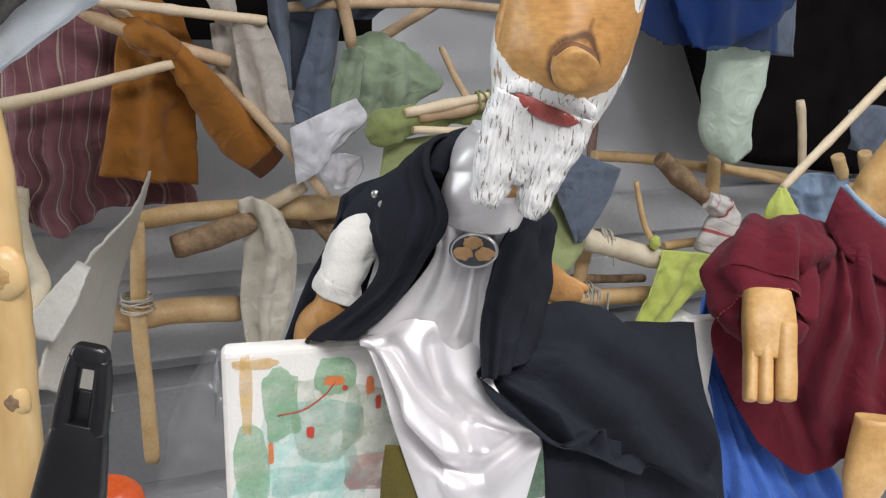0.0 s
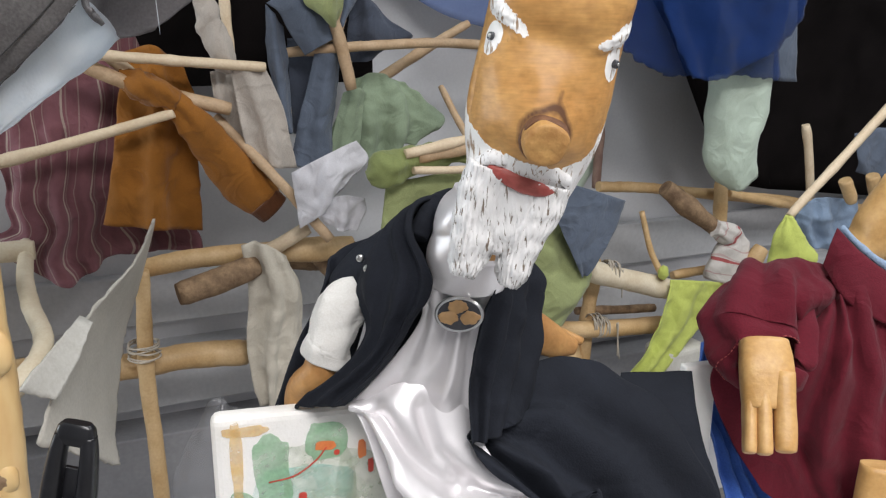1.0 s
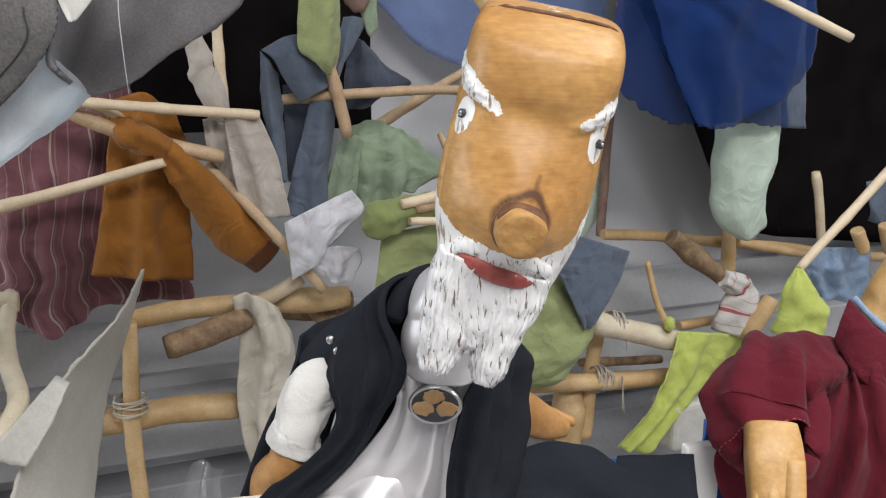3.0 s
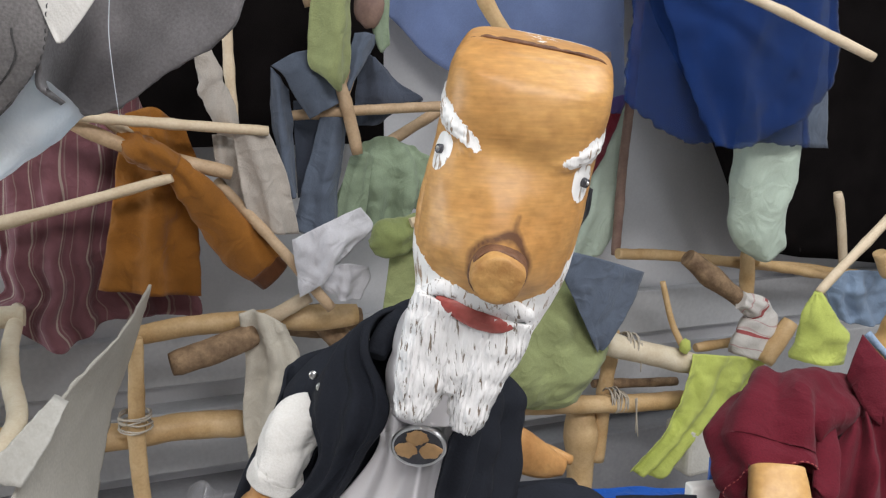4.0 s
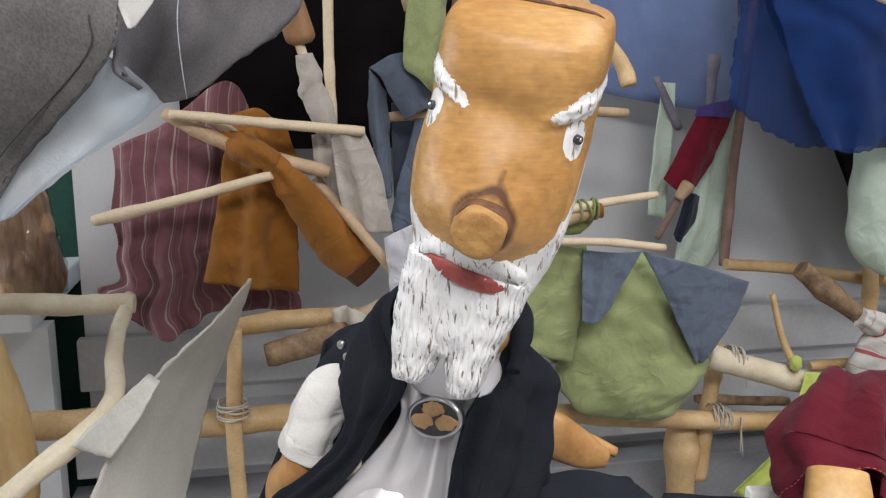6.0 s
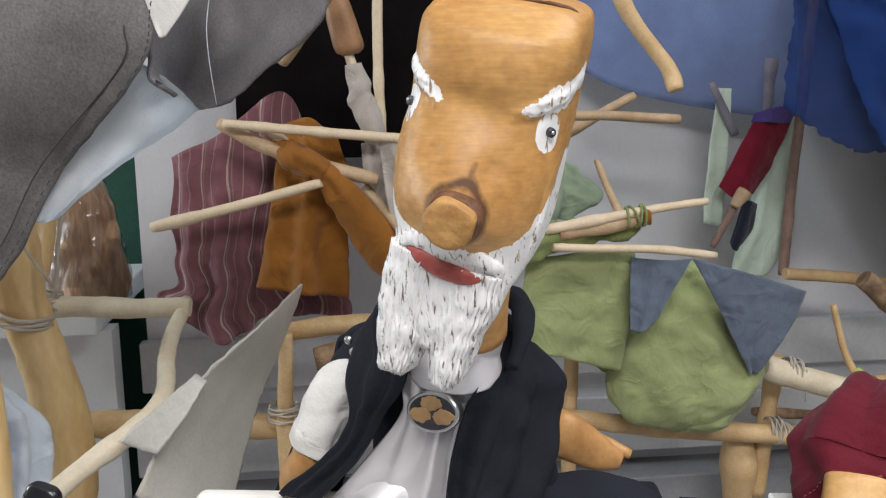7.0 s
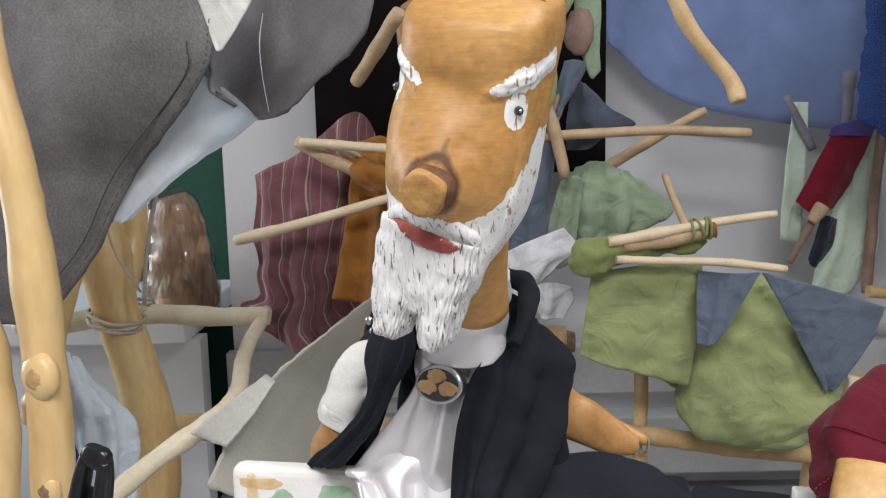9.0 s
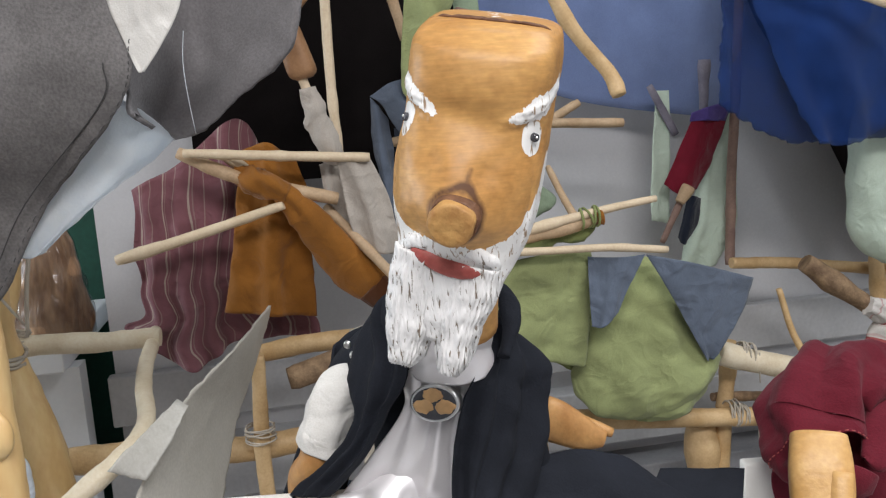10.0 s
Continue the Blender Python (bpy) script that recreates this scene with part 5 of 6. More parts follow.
drape_part("lining", [[(-0.263, 0.668, 1.407), (-0.220, 0.666, 1.402), (-0.183, 0.672, 1.399)], [(-0.256, 0.666, 1.367), (-0.224, 0.664, 1.362), (-0.197, 0.670, 1.356)], [(-0.244, 0.665, 1.331), (-0.228, 0.664, 1.328), (-0.214, 0.668, 1.329)], [(-0.234, 0.664, 1.309), (-0.232, 0.664, 1.309), (-0.230, 0.666, 1.310)]], M_COTTON, hat, "white lining cloth", folds=1, amp=0.001, seed=6, thick=0.0015, wrinkle=0.002, nu=24, nv=28)
stick_part("seam", [(-0.265, 0.664, 1.319), (-0.272, 0.664, 1.287), (-0.359, 0.668, 1.208), (-0.410, 0.667, 1.136), (-0.474, 0.663, 1.079)], 0.0007, 0.0006, M_STITCH, hat, "dark stitched seam", 4, 1)
stick_part("thread", [(-0.211, 0.700, 1.342), (-0.209, 0.690, 1.317), (-0.208, 0.690, 1.289), (-0.210, 0.700, 1.258)], 0.0004, 0.0003, M_LINING, hat, "loose pale thread", 3, 0)
for k in range(34):
    s = k / 33
    p = spline([(-0.236, 0.660, 1.335), (-0.251, 0.658, 1.286), (-0.342, 0.664, 1.203), (-0.395, 0.664, 1.132), (-0.456, 0.658, 1.069)], 34)
    if k < 33:
        d = (p[k + 1] - p[k]) * 0.55
        part("stitch", add_loft(bmesh.new(), [(p[k], 0.0004, 0.0004), (p[k] + d * 0.5 + Vector((0, -0.001, 0)), 0.0005, 0.0005), (p[k] + d, 0.0004, 0.0004)], 0, 6, 4), M_STITCH, hat)


# ---- costumes hung on twigs ----
def costume(name, at, label, category="costume"):
    return thing(name, at, label, category, "costumes on the rack")


c1 = costume("striped_costume", (-0.616, 1.335, 0.844), "dusky pink costume with pale stripes hung on the rack")
drape_part("cloth", [[(-0.676, 1.309, 1.161), (-0.597, 1.343, 1.202), (-0.507, 1.382, 1.268), (-0.469, 1.419, 1.195)], [(-0.675, 1.300, 1.039), (-0.601, 1.322, 1.038), (-0.525, 1.374, 1.031), (-0.456, 1.444, 1.022)], [(-0.672, 1.301, 0.965), (-0.606, 1.320, 0.945), (-0.533, 1.371, 0.956), (-0.441, 1.450, 0.942)], [(-0.702, 1.288, 0.922), (-0.607, 1.319, 0.847), (-0.536, 1.370, 0.883), (-0.421, 1.459, 0.870)]], M_STRIPE, c1, folds=4.5, amp=0.011, seed=1, nu=70, nv=60, wrinkle=0.008, sway=0.010)
c2 = costume("ochre_costume", (-0.465, 1.340, 0.933), "ochre cotton costume with one sleeve tied to twigs")
drape_part("cloth", [[(-0.482, 1.343, 1.217), (-0.439, 1.351, 1.226), (-0.403, 1.377, 1.194)], [(-0.499, 1.335, 1.129), (-0.438, 1.341, 1.130), (-0.389, 1.383, 1.127)], [(-0.513, 1.329, 1.040), (-0.450, 1.337, 1.041), (-0.397, 1.389, 1.034)], [(-0.533, 1.321, 0.949), (-0.457, 1.333, 0.938), (-0.398, 1.389, 0.924)]], M_ORANGE, c2, folds=2.2, amp=0.006, seed=2, wrinkle=0.006)
part("sleeve", add_loft(bmesh.new(), [((-0.404, 1.306, 1.148), 0.014, 0.012), ((-0.370, 1.331, 1.098), 0.026, 0.02), ((-0.335, 1.356, 1.033), 0.034, 0.022), ((-0.295, 1.373, 0.981), 0.032, 0.02), ((-0.277, 1.381, 0.961), 0.022, 0.014)], 0, 30, 28, 2.0, 0.007, 26, 3, (0.6, 0, 0.8), 4, 0.002), M_ORANGE, c2)
part("cuff", add_loft(bmesh.new(), [((-0.289, 1.371, 0.979), 0.030, 0.019), ((-0.272, 1.378, 0.961), 0.029, 0.018)], 0, 26, 6, 2.0, 0.003, 30, 3, (0.6, 0, 0.8), caps=True), M_RUST, c2, "dark rust brown cuff")
part("knot", add_loft(bmesh.new(), [((-0.475, 1.296, 1.181), 0.014, 0.012), ((-0.434, 1.293, 1.165), 0.022, 0.018), ((-0.397, 1.309, 1.143), 0.016, 0.016)], 0, 24, 18, 2.0, 0.008, 40, 5, folds=5, fold_amp=0.002), M_ORANGE, c2)
stick_part("twig", [(-0.532, 1.241, 1.220), (-0.414, 1.292, 1.208), (-0.272, 1.363, 1.193)], 0.0075, 0.0085, M_TWIG_PALE, c2, "", 41, 3)
stick_part("twig", [(-0.551, 1.263, 1.223), (-0.460, 1.292, 1.173), (-0.329, 1.359, 1.130)], 0.011, 0.012, M_TWIG, c2, "", 42, 2)
stick_part("twig", [(-0.669, 1.242, 1.055), (-0.528, 1.273, 1.092), (-0.398, 1.299, 1.129)], 0.010, 0.008, M_TWIG_PALE, c2, "", 43, 2)
stick_part("twig", [(-0.357, 1.376, 1.114), (-0.271, 1.353, 1.029), (-0.178, 1.363, 0.916)], 0.008, 0.0095, M_TWIG, c2, "", 44, 2)
stick_part("twig", [(-0.492, 1.288, 1.215), (-0.445, 1.309, 1.172)], 0.009, 0.010, M_TWIG_PALE, c2, "", 45, 1)

c3 = costume("cream_costume", (-0.277, 1.381, 1.032), "cream linen costume hung from a wooden block")
part("block", add_loft(bmesh.new(), [((-0.386, 1.334, 1.424), 0.014, 0.013), ((-0.377, 1.338, 1.385), 0.020, 0.018), ((-0.365, 1.343, 1.336), 0.022, 0.02), ((-0.362, 1.344, 1.323), 0.012, 0.012)], 0, 18, 12, 3.0, 0.002, 40, 2), M_DARKWOOD, c3, "brown wooden block")
part("neck", add_stick(bmesh.new(), [(-0.386, 1.334, 1.424), (-0.360, 1.345, 1.445), (-0.334, 1.366, 1.496)], 0.010, 0.010, 0, 5, 1), M_DARKWOOD, c3)
part("peg", add_stick(bmesh.new(), [(-0.368, 1.342, 1.332), (-0.360, 1.345, 1.301)], 0.008, 0.008, 0, 5, 0), M_TWIG_PALE, c3)
part("sleeve", add_loft(bmesh.new(), [((-0.359, 1.346, 1.309), 0.012, 0.012), ((-0.351, 1.349, 1.260), 0.020, 0.016), ((-0.334, 1.356, 1.209), 0.018, 0.015), ((-0.323, 1.361, 1.185), 0.010, 0.01)], 0, 26, 22, 2.0, 0.006, 45, 4, folds=4, fold_amp=0.0015), M_CREAM, c3)
drape_part("front", [[(-0.322, 1.351, 1.185), (-0.298, 1.352, 1.197), (-0.275, 1.372, 1.196)], [(-0.317, 1.354, 1.135), (-0.280, 1.355, 1.139), (-0.251, 1.382, 1.127)], [(-0.303, 1.360, 1.043), (-0.264, 1.362, 1.034), (-0.232, 1.390, 1.029)]], M_CREAM, c3, folds=1.5, amp=0.004, seed=7, wrinkle=0.004)
drape_part("back", [[(-0.359, 1.366, 1.185), (-0.335, 1.376, 1.189), (-0.315, 1.384, 1.184)], [(-0.354, 1.368, 1.124), (-0.334, 1.376, 1.123), (-0.314, 1.385, 1.122)], [(-0.342, 1.373, 1.052), (-0.326, 1.380, 1.046), (-0.306, 1.388, 1.040)]], M_CREAM, c3, folds=2, amp=0.004, seed=8, wrinkle=0.004)
stick_part("upright", [(-0.340, 1.404, 1.489), (-0.337, 1.395, 1.304), (-0.332, 1.387, 1.195)], 0.009, 0.008, M_TWIG_PALE, c3, "", 46, 2)

c4 = costume("white_rag", (-0.188, 1.369, 0.924), "white cotton rag knotted round a twig", "rag")
drape_part("upper_fold", [[(-0.232, 1.330, 1.032), (-0.186, 1.330, 1.056), (-0.135, 1.372, 1.077)], [(-0.228, 1.332, 0.988), (-0.174, 1.325, 1.017), (-0.116, 1.380, 1.045)], [(-0.222, 1.335, 0.942), (-0.189, 1.329, 0.962), (-0.166, 1.359, 0.992)]], M_WHITE, c4, folds=2, amp=0.005, seed=9, wrinkle=0.007)
drape_part("lower_fold", [[(-0.193, 1.357, 0.978), (-0.156, 1.353, 0.991), (-0.125, 1.386, 0.981)], [(-0.192, 1.357, 0.955), (-0.157, 1.352, 0.961), (-0.121, 1.388, 0.958)], [(-0.186, 1.360, 0.943), (-0.162, 1.350, 0.933), (-0.139, 1.380, 0.929)]], M_WHITE, c4, folds=2, amp=0.004, seed=10, wrinkle=0.006)

c5 = costume("slate_costume", (-0.182, 1.442, 1.063), "slate blue cotton costume with a pointed collar on twigs")
drape_part("collar", [[(-0.270, 1.384, 1.289), (-0.238, 1.378, 1.306), (-0.210, 1.390, 1.314)], [(-0.251, 1.382, 1.275), (-0.212, 1.374, 1.279), (-0.190, 1.398, 1.283)], [(-0.238, 1.388, 1.245), (-0.197, 1.380, 1.254), (-0.175, 1.405, 1.258)], [(-0.215, 1.398, 1.208), (-0.195, 1.386, 1.219), (-0.171, 1.406, 1.234)]], M_SLATE, c5, folds=0.8, amp=0.003, seed=11, wrinkle=0.003)
drape_part("strip", [[(-0.275, 1.402, 1.287), (-0.261, 1.398, 1.274), (-0.248, 1.414, 1.253)], [(-0.277, 1.401, 1.218), (-0.258, 1.389, 1.210), (-0.243, 1.416, 1.200)], [(-0.270, 1.404, 1.147), (-0.253, 1.391, 1.131), (-0.242, 1.416, 1.137)], [(-0.253, 1.411, 1.096), (-0.245, 1.405, 1.084), (-0.238, 1.417, 1.091)]], M_SLATE, c5, folds=1, amp=0.004, seed=12, wrinkle=0.003)
drape_part("lining", [[(-0.252, 1.452, 1.234), (-0.222, 1.465, 1.234), (-0.187, 1.480, 1.233)], [(-0.251, 1.452, 1.142), (-0.233, 1.460, 1.142), (-0.207, 1.471, 1.150)], [(-0.249, 1.453, 1.077), (-0.240, 1.457, 1.076), (-0.226, 1.463, 1.085)]], M_SLATE_DARK, c5, "dark inner cloth", folds=1, amp=0.003, seed=52, wrinkle=0.003)
drape_part("strip", [[(-0.200, 1.414, 1.218), (-0.177, 1.414, 1.227), (-0.157, 1.433, 1.235)], [(-0.226, 1.413, 1.119), (-0.197, 1.405, 1.120), (-0.172, 1.436, 1.126)], [(-0.249, 1.413, 1.036), (-0.214, 1.408, 1.023), (-0.182, 1.442, 1.036)]], M_SLATE, c5, folds=1.5, amp=0.005, seed=13, wrinkle=0.004)
drape_part("wing", [[(-0.136, 1.461, 1.310), (-0.125, 1.446, 1.305), (-0.118, 1.459, 1.301)], [(-0.149, 1.466, 1.270), (-0.122, 1.448, 1.270), (-0.084, 1.484, 1.265)], [(-0.155, 1.463, 1.225), (-0.119, 1.459, 1.225), (-0.046, 1.500, 1.236)], [(-0.153, 1.464, 1.196), (-0.130, 1.464, 1.196), (-0.085, 1.493, 1.216)]], M_SLATE_DARK, c5, "dark slate pointed wing", folds=1.5, amp=0.004, seed=14, wrinkle=0.003)
drape_part("strip", [[(-0.150, 1.435, 1.340), (-0.132, 1.433, 1.341), (-0.116, 1.460, 1.336)], [(-0.164, 1.429, 1.288), (-0.146, 1.427, 1.288), (-0.131, 1.454, 1.297)], [(-0.169, 1.427, 1.251), (-0.159, 1.421, 1.251), (-0.152, 1.445, 1.261)]], M_SLATE, c5, folds=1, amp=0.003, seed=15, wrinkle=0.003)
drape_part("hood", [[(-0.193, 1.367, 1.465), (-0.159, 1.372, 1.462), (-0.103, 1.416, 1.462)], [(-0.204, 1.362, 1.383), (-0.162, 1.355, 1.379), (-0.142, 1.389, 1.389)], [(-0.210, 1.360, 1.324), (-0.164, 1.349, 1.309), (-0.143, 1.384, 1.326)], [(-0.206, 1.362, 1.286), (-0.166, 1.354, 1.276), (-0.147, 1.387, 1.288)], [(-0.173, 1.375, 1.257), (-0.163, 1.375, 1.255), (-0.155, 1.383, 1.263)]], M_SAGE, c5, "sage green pointed hood", folds=1, amp=0.005, seed=16, wrinkle=0.004)
drape_part("hood_back", [[(-0.137, 1.441, 1.470), (-0.113, 1.451, 1.469), (-0.096, 1.469, 1.469)], [(-0.132, 1.443, 1.384), (-0.112, 1.452, 1.375), (-0.099, 1.467, 1.384)], [(-0.119, 1.459, 1.324), (-0.110, 1.463, 1.310), (-0.098, 1.468, 1.323)]], M_MINT, c5, folds=1, amp=0.004, seed=17, nu=16, nv=20)
part("head_block", add_ball(bmesh.new(), (-0.128, 1.445, 1.384), 0.03, 0, (0.8, 0.7, 1.3), 2, 0.006), M_REDWOOD, c5, "dull wooden head block")
stick_part("twig", [(-0.172, 1.406, 1.272), (-0.158, 1.412, 1.219), (-0.144, 1.418, 1.154)], 0.0105, 0.0105, M_TWIG, c5, "", 47, 1)
stick_part("twig", [(-0.176, 1.424, 1.210), (-0.147, 1.447, 1.316)], 0.010, 0.010, M_TWIG, c5, "", 48, 1)
stick_part("twig", [(-0.251, 1.432, 1.211), (-0.157, 1.423, 1.221), (-0.027, 1.509, 1.226), (0.126, 1.584, 1.217)], 0.0085, 0.009, M_TWIG, c5, "", 49, 2)
stick_part("twig", [(-0.136, 1.542, 1.145), (-0.042, 1.582, 1.204), (0.050, 1.621, 1.256)], 0.011, 0.008, M_TWIG, c5, "", 50, 2)

c6 = costume("mint_costume", (-0.099, 1.518, 1.018), "pale sage green costume bunched behind the twigs")
drape_part("cloth", [[(-0.147, 1.497, 1.166), (-0.106, 1.504, 1.175), (-0.062, 1.533, 1.150)], [(-0.185, 1.480, 1.087), (-0.093, 1.490, 1.107), (0.006, 1.562, 1.093)], [(-0.207, 1.471, 1.020), (-0.103, 1.496, 1.031), (-0.040, 1.543, 1.056)]], M_MINT, c6, folds=3, amp=0.010, seed=18, wrinkle=0.008)
drape_part("cloth", [[(-0.164, 1.460, 1.145), (-0.140, 1.460, 1.154), (-0.126, 1.476, 1.144)], [(-0.181, 1.452, 1.080), (-0.157, 1.453, 1.081), (-0.134, 1.472, 1.079)], [(-0.197, 1.445, 1.005), (-0.169, 1.447, 0.997), (-0.142, 1.469, 1.004)]], M_MINT, c6, folds=1, amp=0.004, seed=19)
c7 = costume("green_costume", (-0.020, 1.392, 0.829), "moss green cloth knotted round a bundle of twigs")
drape_part("apron", [[(-0.085, 1.353, 1.012), (-0.005, 1.368, 1.023), (0.074, 1.422, 1.022)], [(-0.093, 1.350, 0.947), (-0.008, 1.367, 0.951), (0.073, 1.422, 0.946)], [(-0.102, 1.346, 0.878), (-0.018, 1.362, 0.853), (0.054, 1.413, 0.827)]], M_SAGE, c7, folds=1.6, amp=0.006, seed=20, wrinkle=0.005)
part("knot", add_loft(bmesh.new(), [((-0.111, 1.332, 1.023), 0.010, 0.012), ((-0.084, 1.334, 1.037), 0.026, 0.024), ((-0.058, 1.345, 1.045), 0.026, 0.022), ((0.004, 1.382, 1.051), 0.018, 0.016), ((0.078, 1.413, 1.063), 0.012, 0.012)], 0, 30, 30, 2.0, 0.010, 35, 3, (0, 0, 1), 4, 0.002), M_MOSS, c7)
stick_part("twig", [(-0.053, 1.327, 1.063), (0.067, 1.379, 1.084), (0.176, 1.436, 1.099)], 0.009, 0.006, M_TWIG_PALE, c7, "", 51, 2)
stick_part("twig", [(-0.040, 1.323, 1.037), (0.083, 1.386, 1.030), (0.193, 1.443, 1.016)], 0.007, 0.0065, M_TWIG_PALE, c7, "", 52, 2)
stick_part("twig", [(-0.037, 1.344, 1.055), (0.091, 1.399, 1.078)], 0.013, 0.011, M_TWIG, c7, "", 53, 2)
stick_part("twig", [(0.000, 1.500, 1.153), (0.028, 1.462, 1.103), (0.056, 1.424, 1.065)], 0.006, 0.007, M_TWIG, c7, "", 54, 1)

c8 = costume("green_bag", (0.162, 1.510, 0.711), "round sage green cloth bag with a slate blue pointed collar", "bag")
part("bag", add_loft(bmesh.new(), [((0.173, 1.545, 0.975), 0.03, 0.02), ((0.161, 1.519, 0.916), 0.075, 0.045), ((0.155, 1.507, 0.840), 0.115, 0.06), ((0.156, 1.507, 0.774), 0.122, 0.065), ((0.161, 1.509, 0.732), 0.09, 0.055), ((0.162, 1.510, 0.711), 0.04, 0.03)], 0, 90, 80, 2.2, 0.012, 20, 3, (1, 0.43, 0), 4, 0.002, radial=lambda v, ang: 0.0075 * v * abs(math.sin(7 * v + 1.3 * math.cos(ang - 0.5))) ** 0.6), M_SAGE, c8)
drape_part("collar", [[(0.159, 1.428, 1.010), (0.240, 1.453, 0.988), (0.335, 1.524, 0.948)], [(0.193, 1.443, 0.947), (0.248, 1.457, 0.928), (0.319, 1.517, 0.901)], [(0.235, 1.461, 0.859), (0.259, 1.471, 0.848), (0.284, 1.492, 0.847)], [(0.254, 1.479, 0.819), (0.259, 1.481, 0.817), (0.266, 1.484, 0.820)]], M_SLATE, c8, "slate blue collar point", folds=1.2, amp=0.004, seed=21, wrinkle=0.004)
drape_part("collar", [[(0.067, 1.409, 1.013), (0.115, 1.409, 1.010), (0.158, 1.418, 1.012)], [(0.069, 1.390, 0.963), (0.104, 1.395, 0.963), (0.138, 1.410, 0.971)], [(0.072, 1.381, 0.903), (0.089, 1.383, 0.902), (0.114, 1.394, 0.923)]], M_SLATE, c8, "slate blue collar point", folds=1.2, amp=0.005, seed=22, wrinkle=0.004)
drape_thing("green_cloth", [[(0.000, 1.480, 0.966), (0.033, 1.484, 0.977), (0.074, 1.512, 0.973)], [(-0.002, 1.479, 0.878), (0.036, 1.485, 0.879), (0.073, 1.511, 0.873)], [(0.005, 1.482, 0.808), (0.034, 1.484, 0.799), (0.061, 1.506, 0.813)]], M_MOSS, "moss green cloth hanging beside the bag", "cloth", "costumes on the rack", folds=1.5, amp=0.004, seed=23)

c9 = costume("red_costume", (0.270, 1.756, 0.923), "small crimson and pale mint costume with a wooden peg")
drape_part("leaf", [[(0.279, 1.780, 1.221), (0.305, 1.781, 1.221), (0.338, 1.805, 1.215)], [(0.265, 1.774, 1.103), (0.296, 1.767, 1.104), (0.340, 1.806, 1.101)], [(0.239, 1.763, 0.994), (0.282, 1.761, 0.990), (0.334, 1.804, 0.990)], [(0.227, 1.758, 0.921), (0.260, 1.762, 0.916), (0.300, 1.789, 0.921)]], M_PALEMINT, c9, "pale mint cloth", folds=1.5, amp=0.006, seed=24)
drape_part("body", [[(0.249, 1.717, 1.207), (0.279, 1.720, 1.208), (0.314, 1.755, 1.203)], [(0.221, 1.705, 1.146), (0.251, 1.698, 1.144), (0.288, 1.744, 1.136)], [(0.197, 1.695, 1.094), (0.225, 1.697, 1.073), (0.258, 1.731, 1.078)]], M_CRIMSON, c9, "crimson cloth", folds=1, amp=0.004, seed=25)
drape_part("hem", [[(0.252, 1.708, 1.223), (0.283, 1.722, 1.233), (0.328, 1.761, 1.241)], [(0.248, 1.707, 1.207), (0.279, 1.720, 1.207), (0.316, 1.756, 1.201)]], M_PURPLE, c9, "purple band", folds=1, amp=0.003, seed=26, nu=16, nv=8)
drape_part("tail", [[(0.239, 1.713, 1.067), (0.252, 1.708, 1.068), (0.268, 1.735, 1.059)], [(0.229, 1.708, 1.024), (0.244, 1.705, 1.025), (0.264, 1.734, 1.016)], [(0.220, 1.705, 0.990), (0.231, 1.699, 0.977), (0.248, 1.727, 0.984)]], M_INK, c9, "ink blue cloth", folds=1, amp=0.003, seed=27, nu=16, nv=20)
stick_part("peg", [(0.243, 1.685, 1.089), (0.224, 1.676, 1.061)], 0.012, 0.010, M_TWIG, c9, "", 55, 1)
stick_part("peg", [(0.225, 1.687, 1.059), (0.190, 1.682, 0.984)], 0.008, 0.005, M_REDWOOD, c9, "", 56, 1)
stick_part("twig", [(0.276, 1.739, 1.319), (0.273, 1.737, 1.222)], 0.012, 0.008, M_GREYWOOD, c9, "", 57, 1)
stick_part("twig", [(0.174, 1.715, 1.278), (0.221, 1.735, 1.185)], 0.007, 0.008, M_GREYWOOD, c9, "", 58, 1)
drape_part("leaf", [[(0.187, 1.731, 1.268), (0.212, 1.741, 1.267)], [(0.176, 1.726, 1.140), (0.210, 1.740, 1.139)], [(0.172, 1.724, 1.022), (0.207, 1.739, 1.012)]], M_PALEMINT, c9, "pale mint cloth", folds=1, amp=0.003, seed=28, nu=14, nv=22)

stick_thing("loose_stick", [(0.012, 1.305, 1.464), (0.061, 1.326, 1.367), (0.113, 1.349, 1.299), (0.127, 1.344, 1.265)], 0.010, 0.0125, M_POLE, "bent peeled stick hanging before the veil", "stick", 59, 2)
stick_thing("loose_stick", [(0.384, 1.450, 1.427), (0.516, 1.450, 1.373), (0.647, 1.450, 1.310)], 0.008, 0.0085, M_TWIG_PALE, "pale slanted twig before the blue tulle", "stick", 75, 2)
stick_thing("loose_stick", [(-0.247, 1.444, 1.480), (-0.224, 1.454, 1.379)], 0.009, 0.009, M_TWIG, "straight twig hanging before the dark curtain", "stick", 60, 1)
stick_thing("loose_stick", [(-0.348, 1.250, 1.411), (-0.459, 1.303, 1.312)], 0.012, 0.012, M_TWIG, "slanted twig behind the hat", "stick", 61, 1)

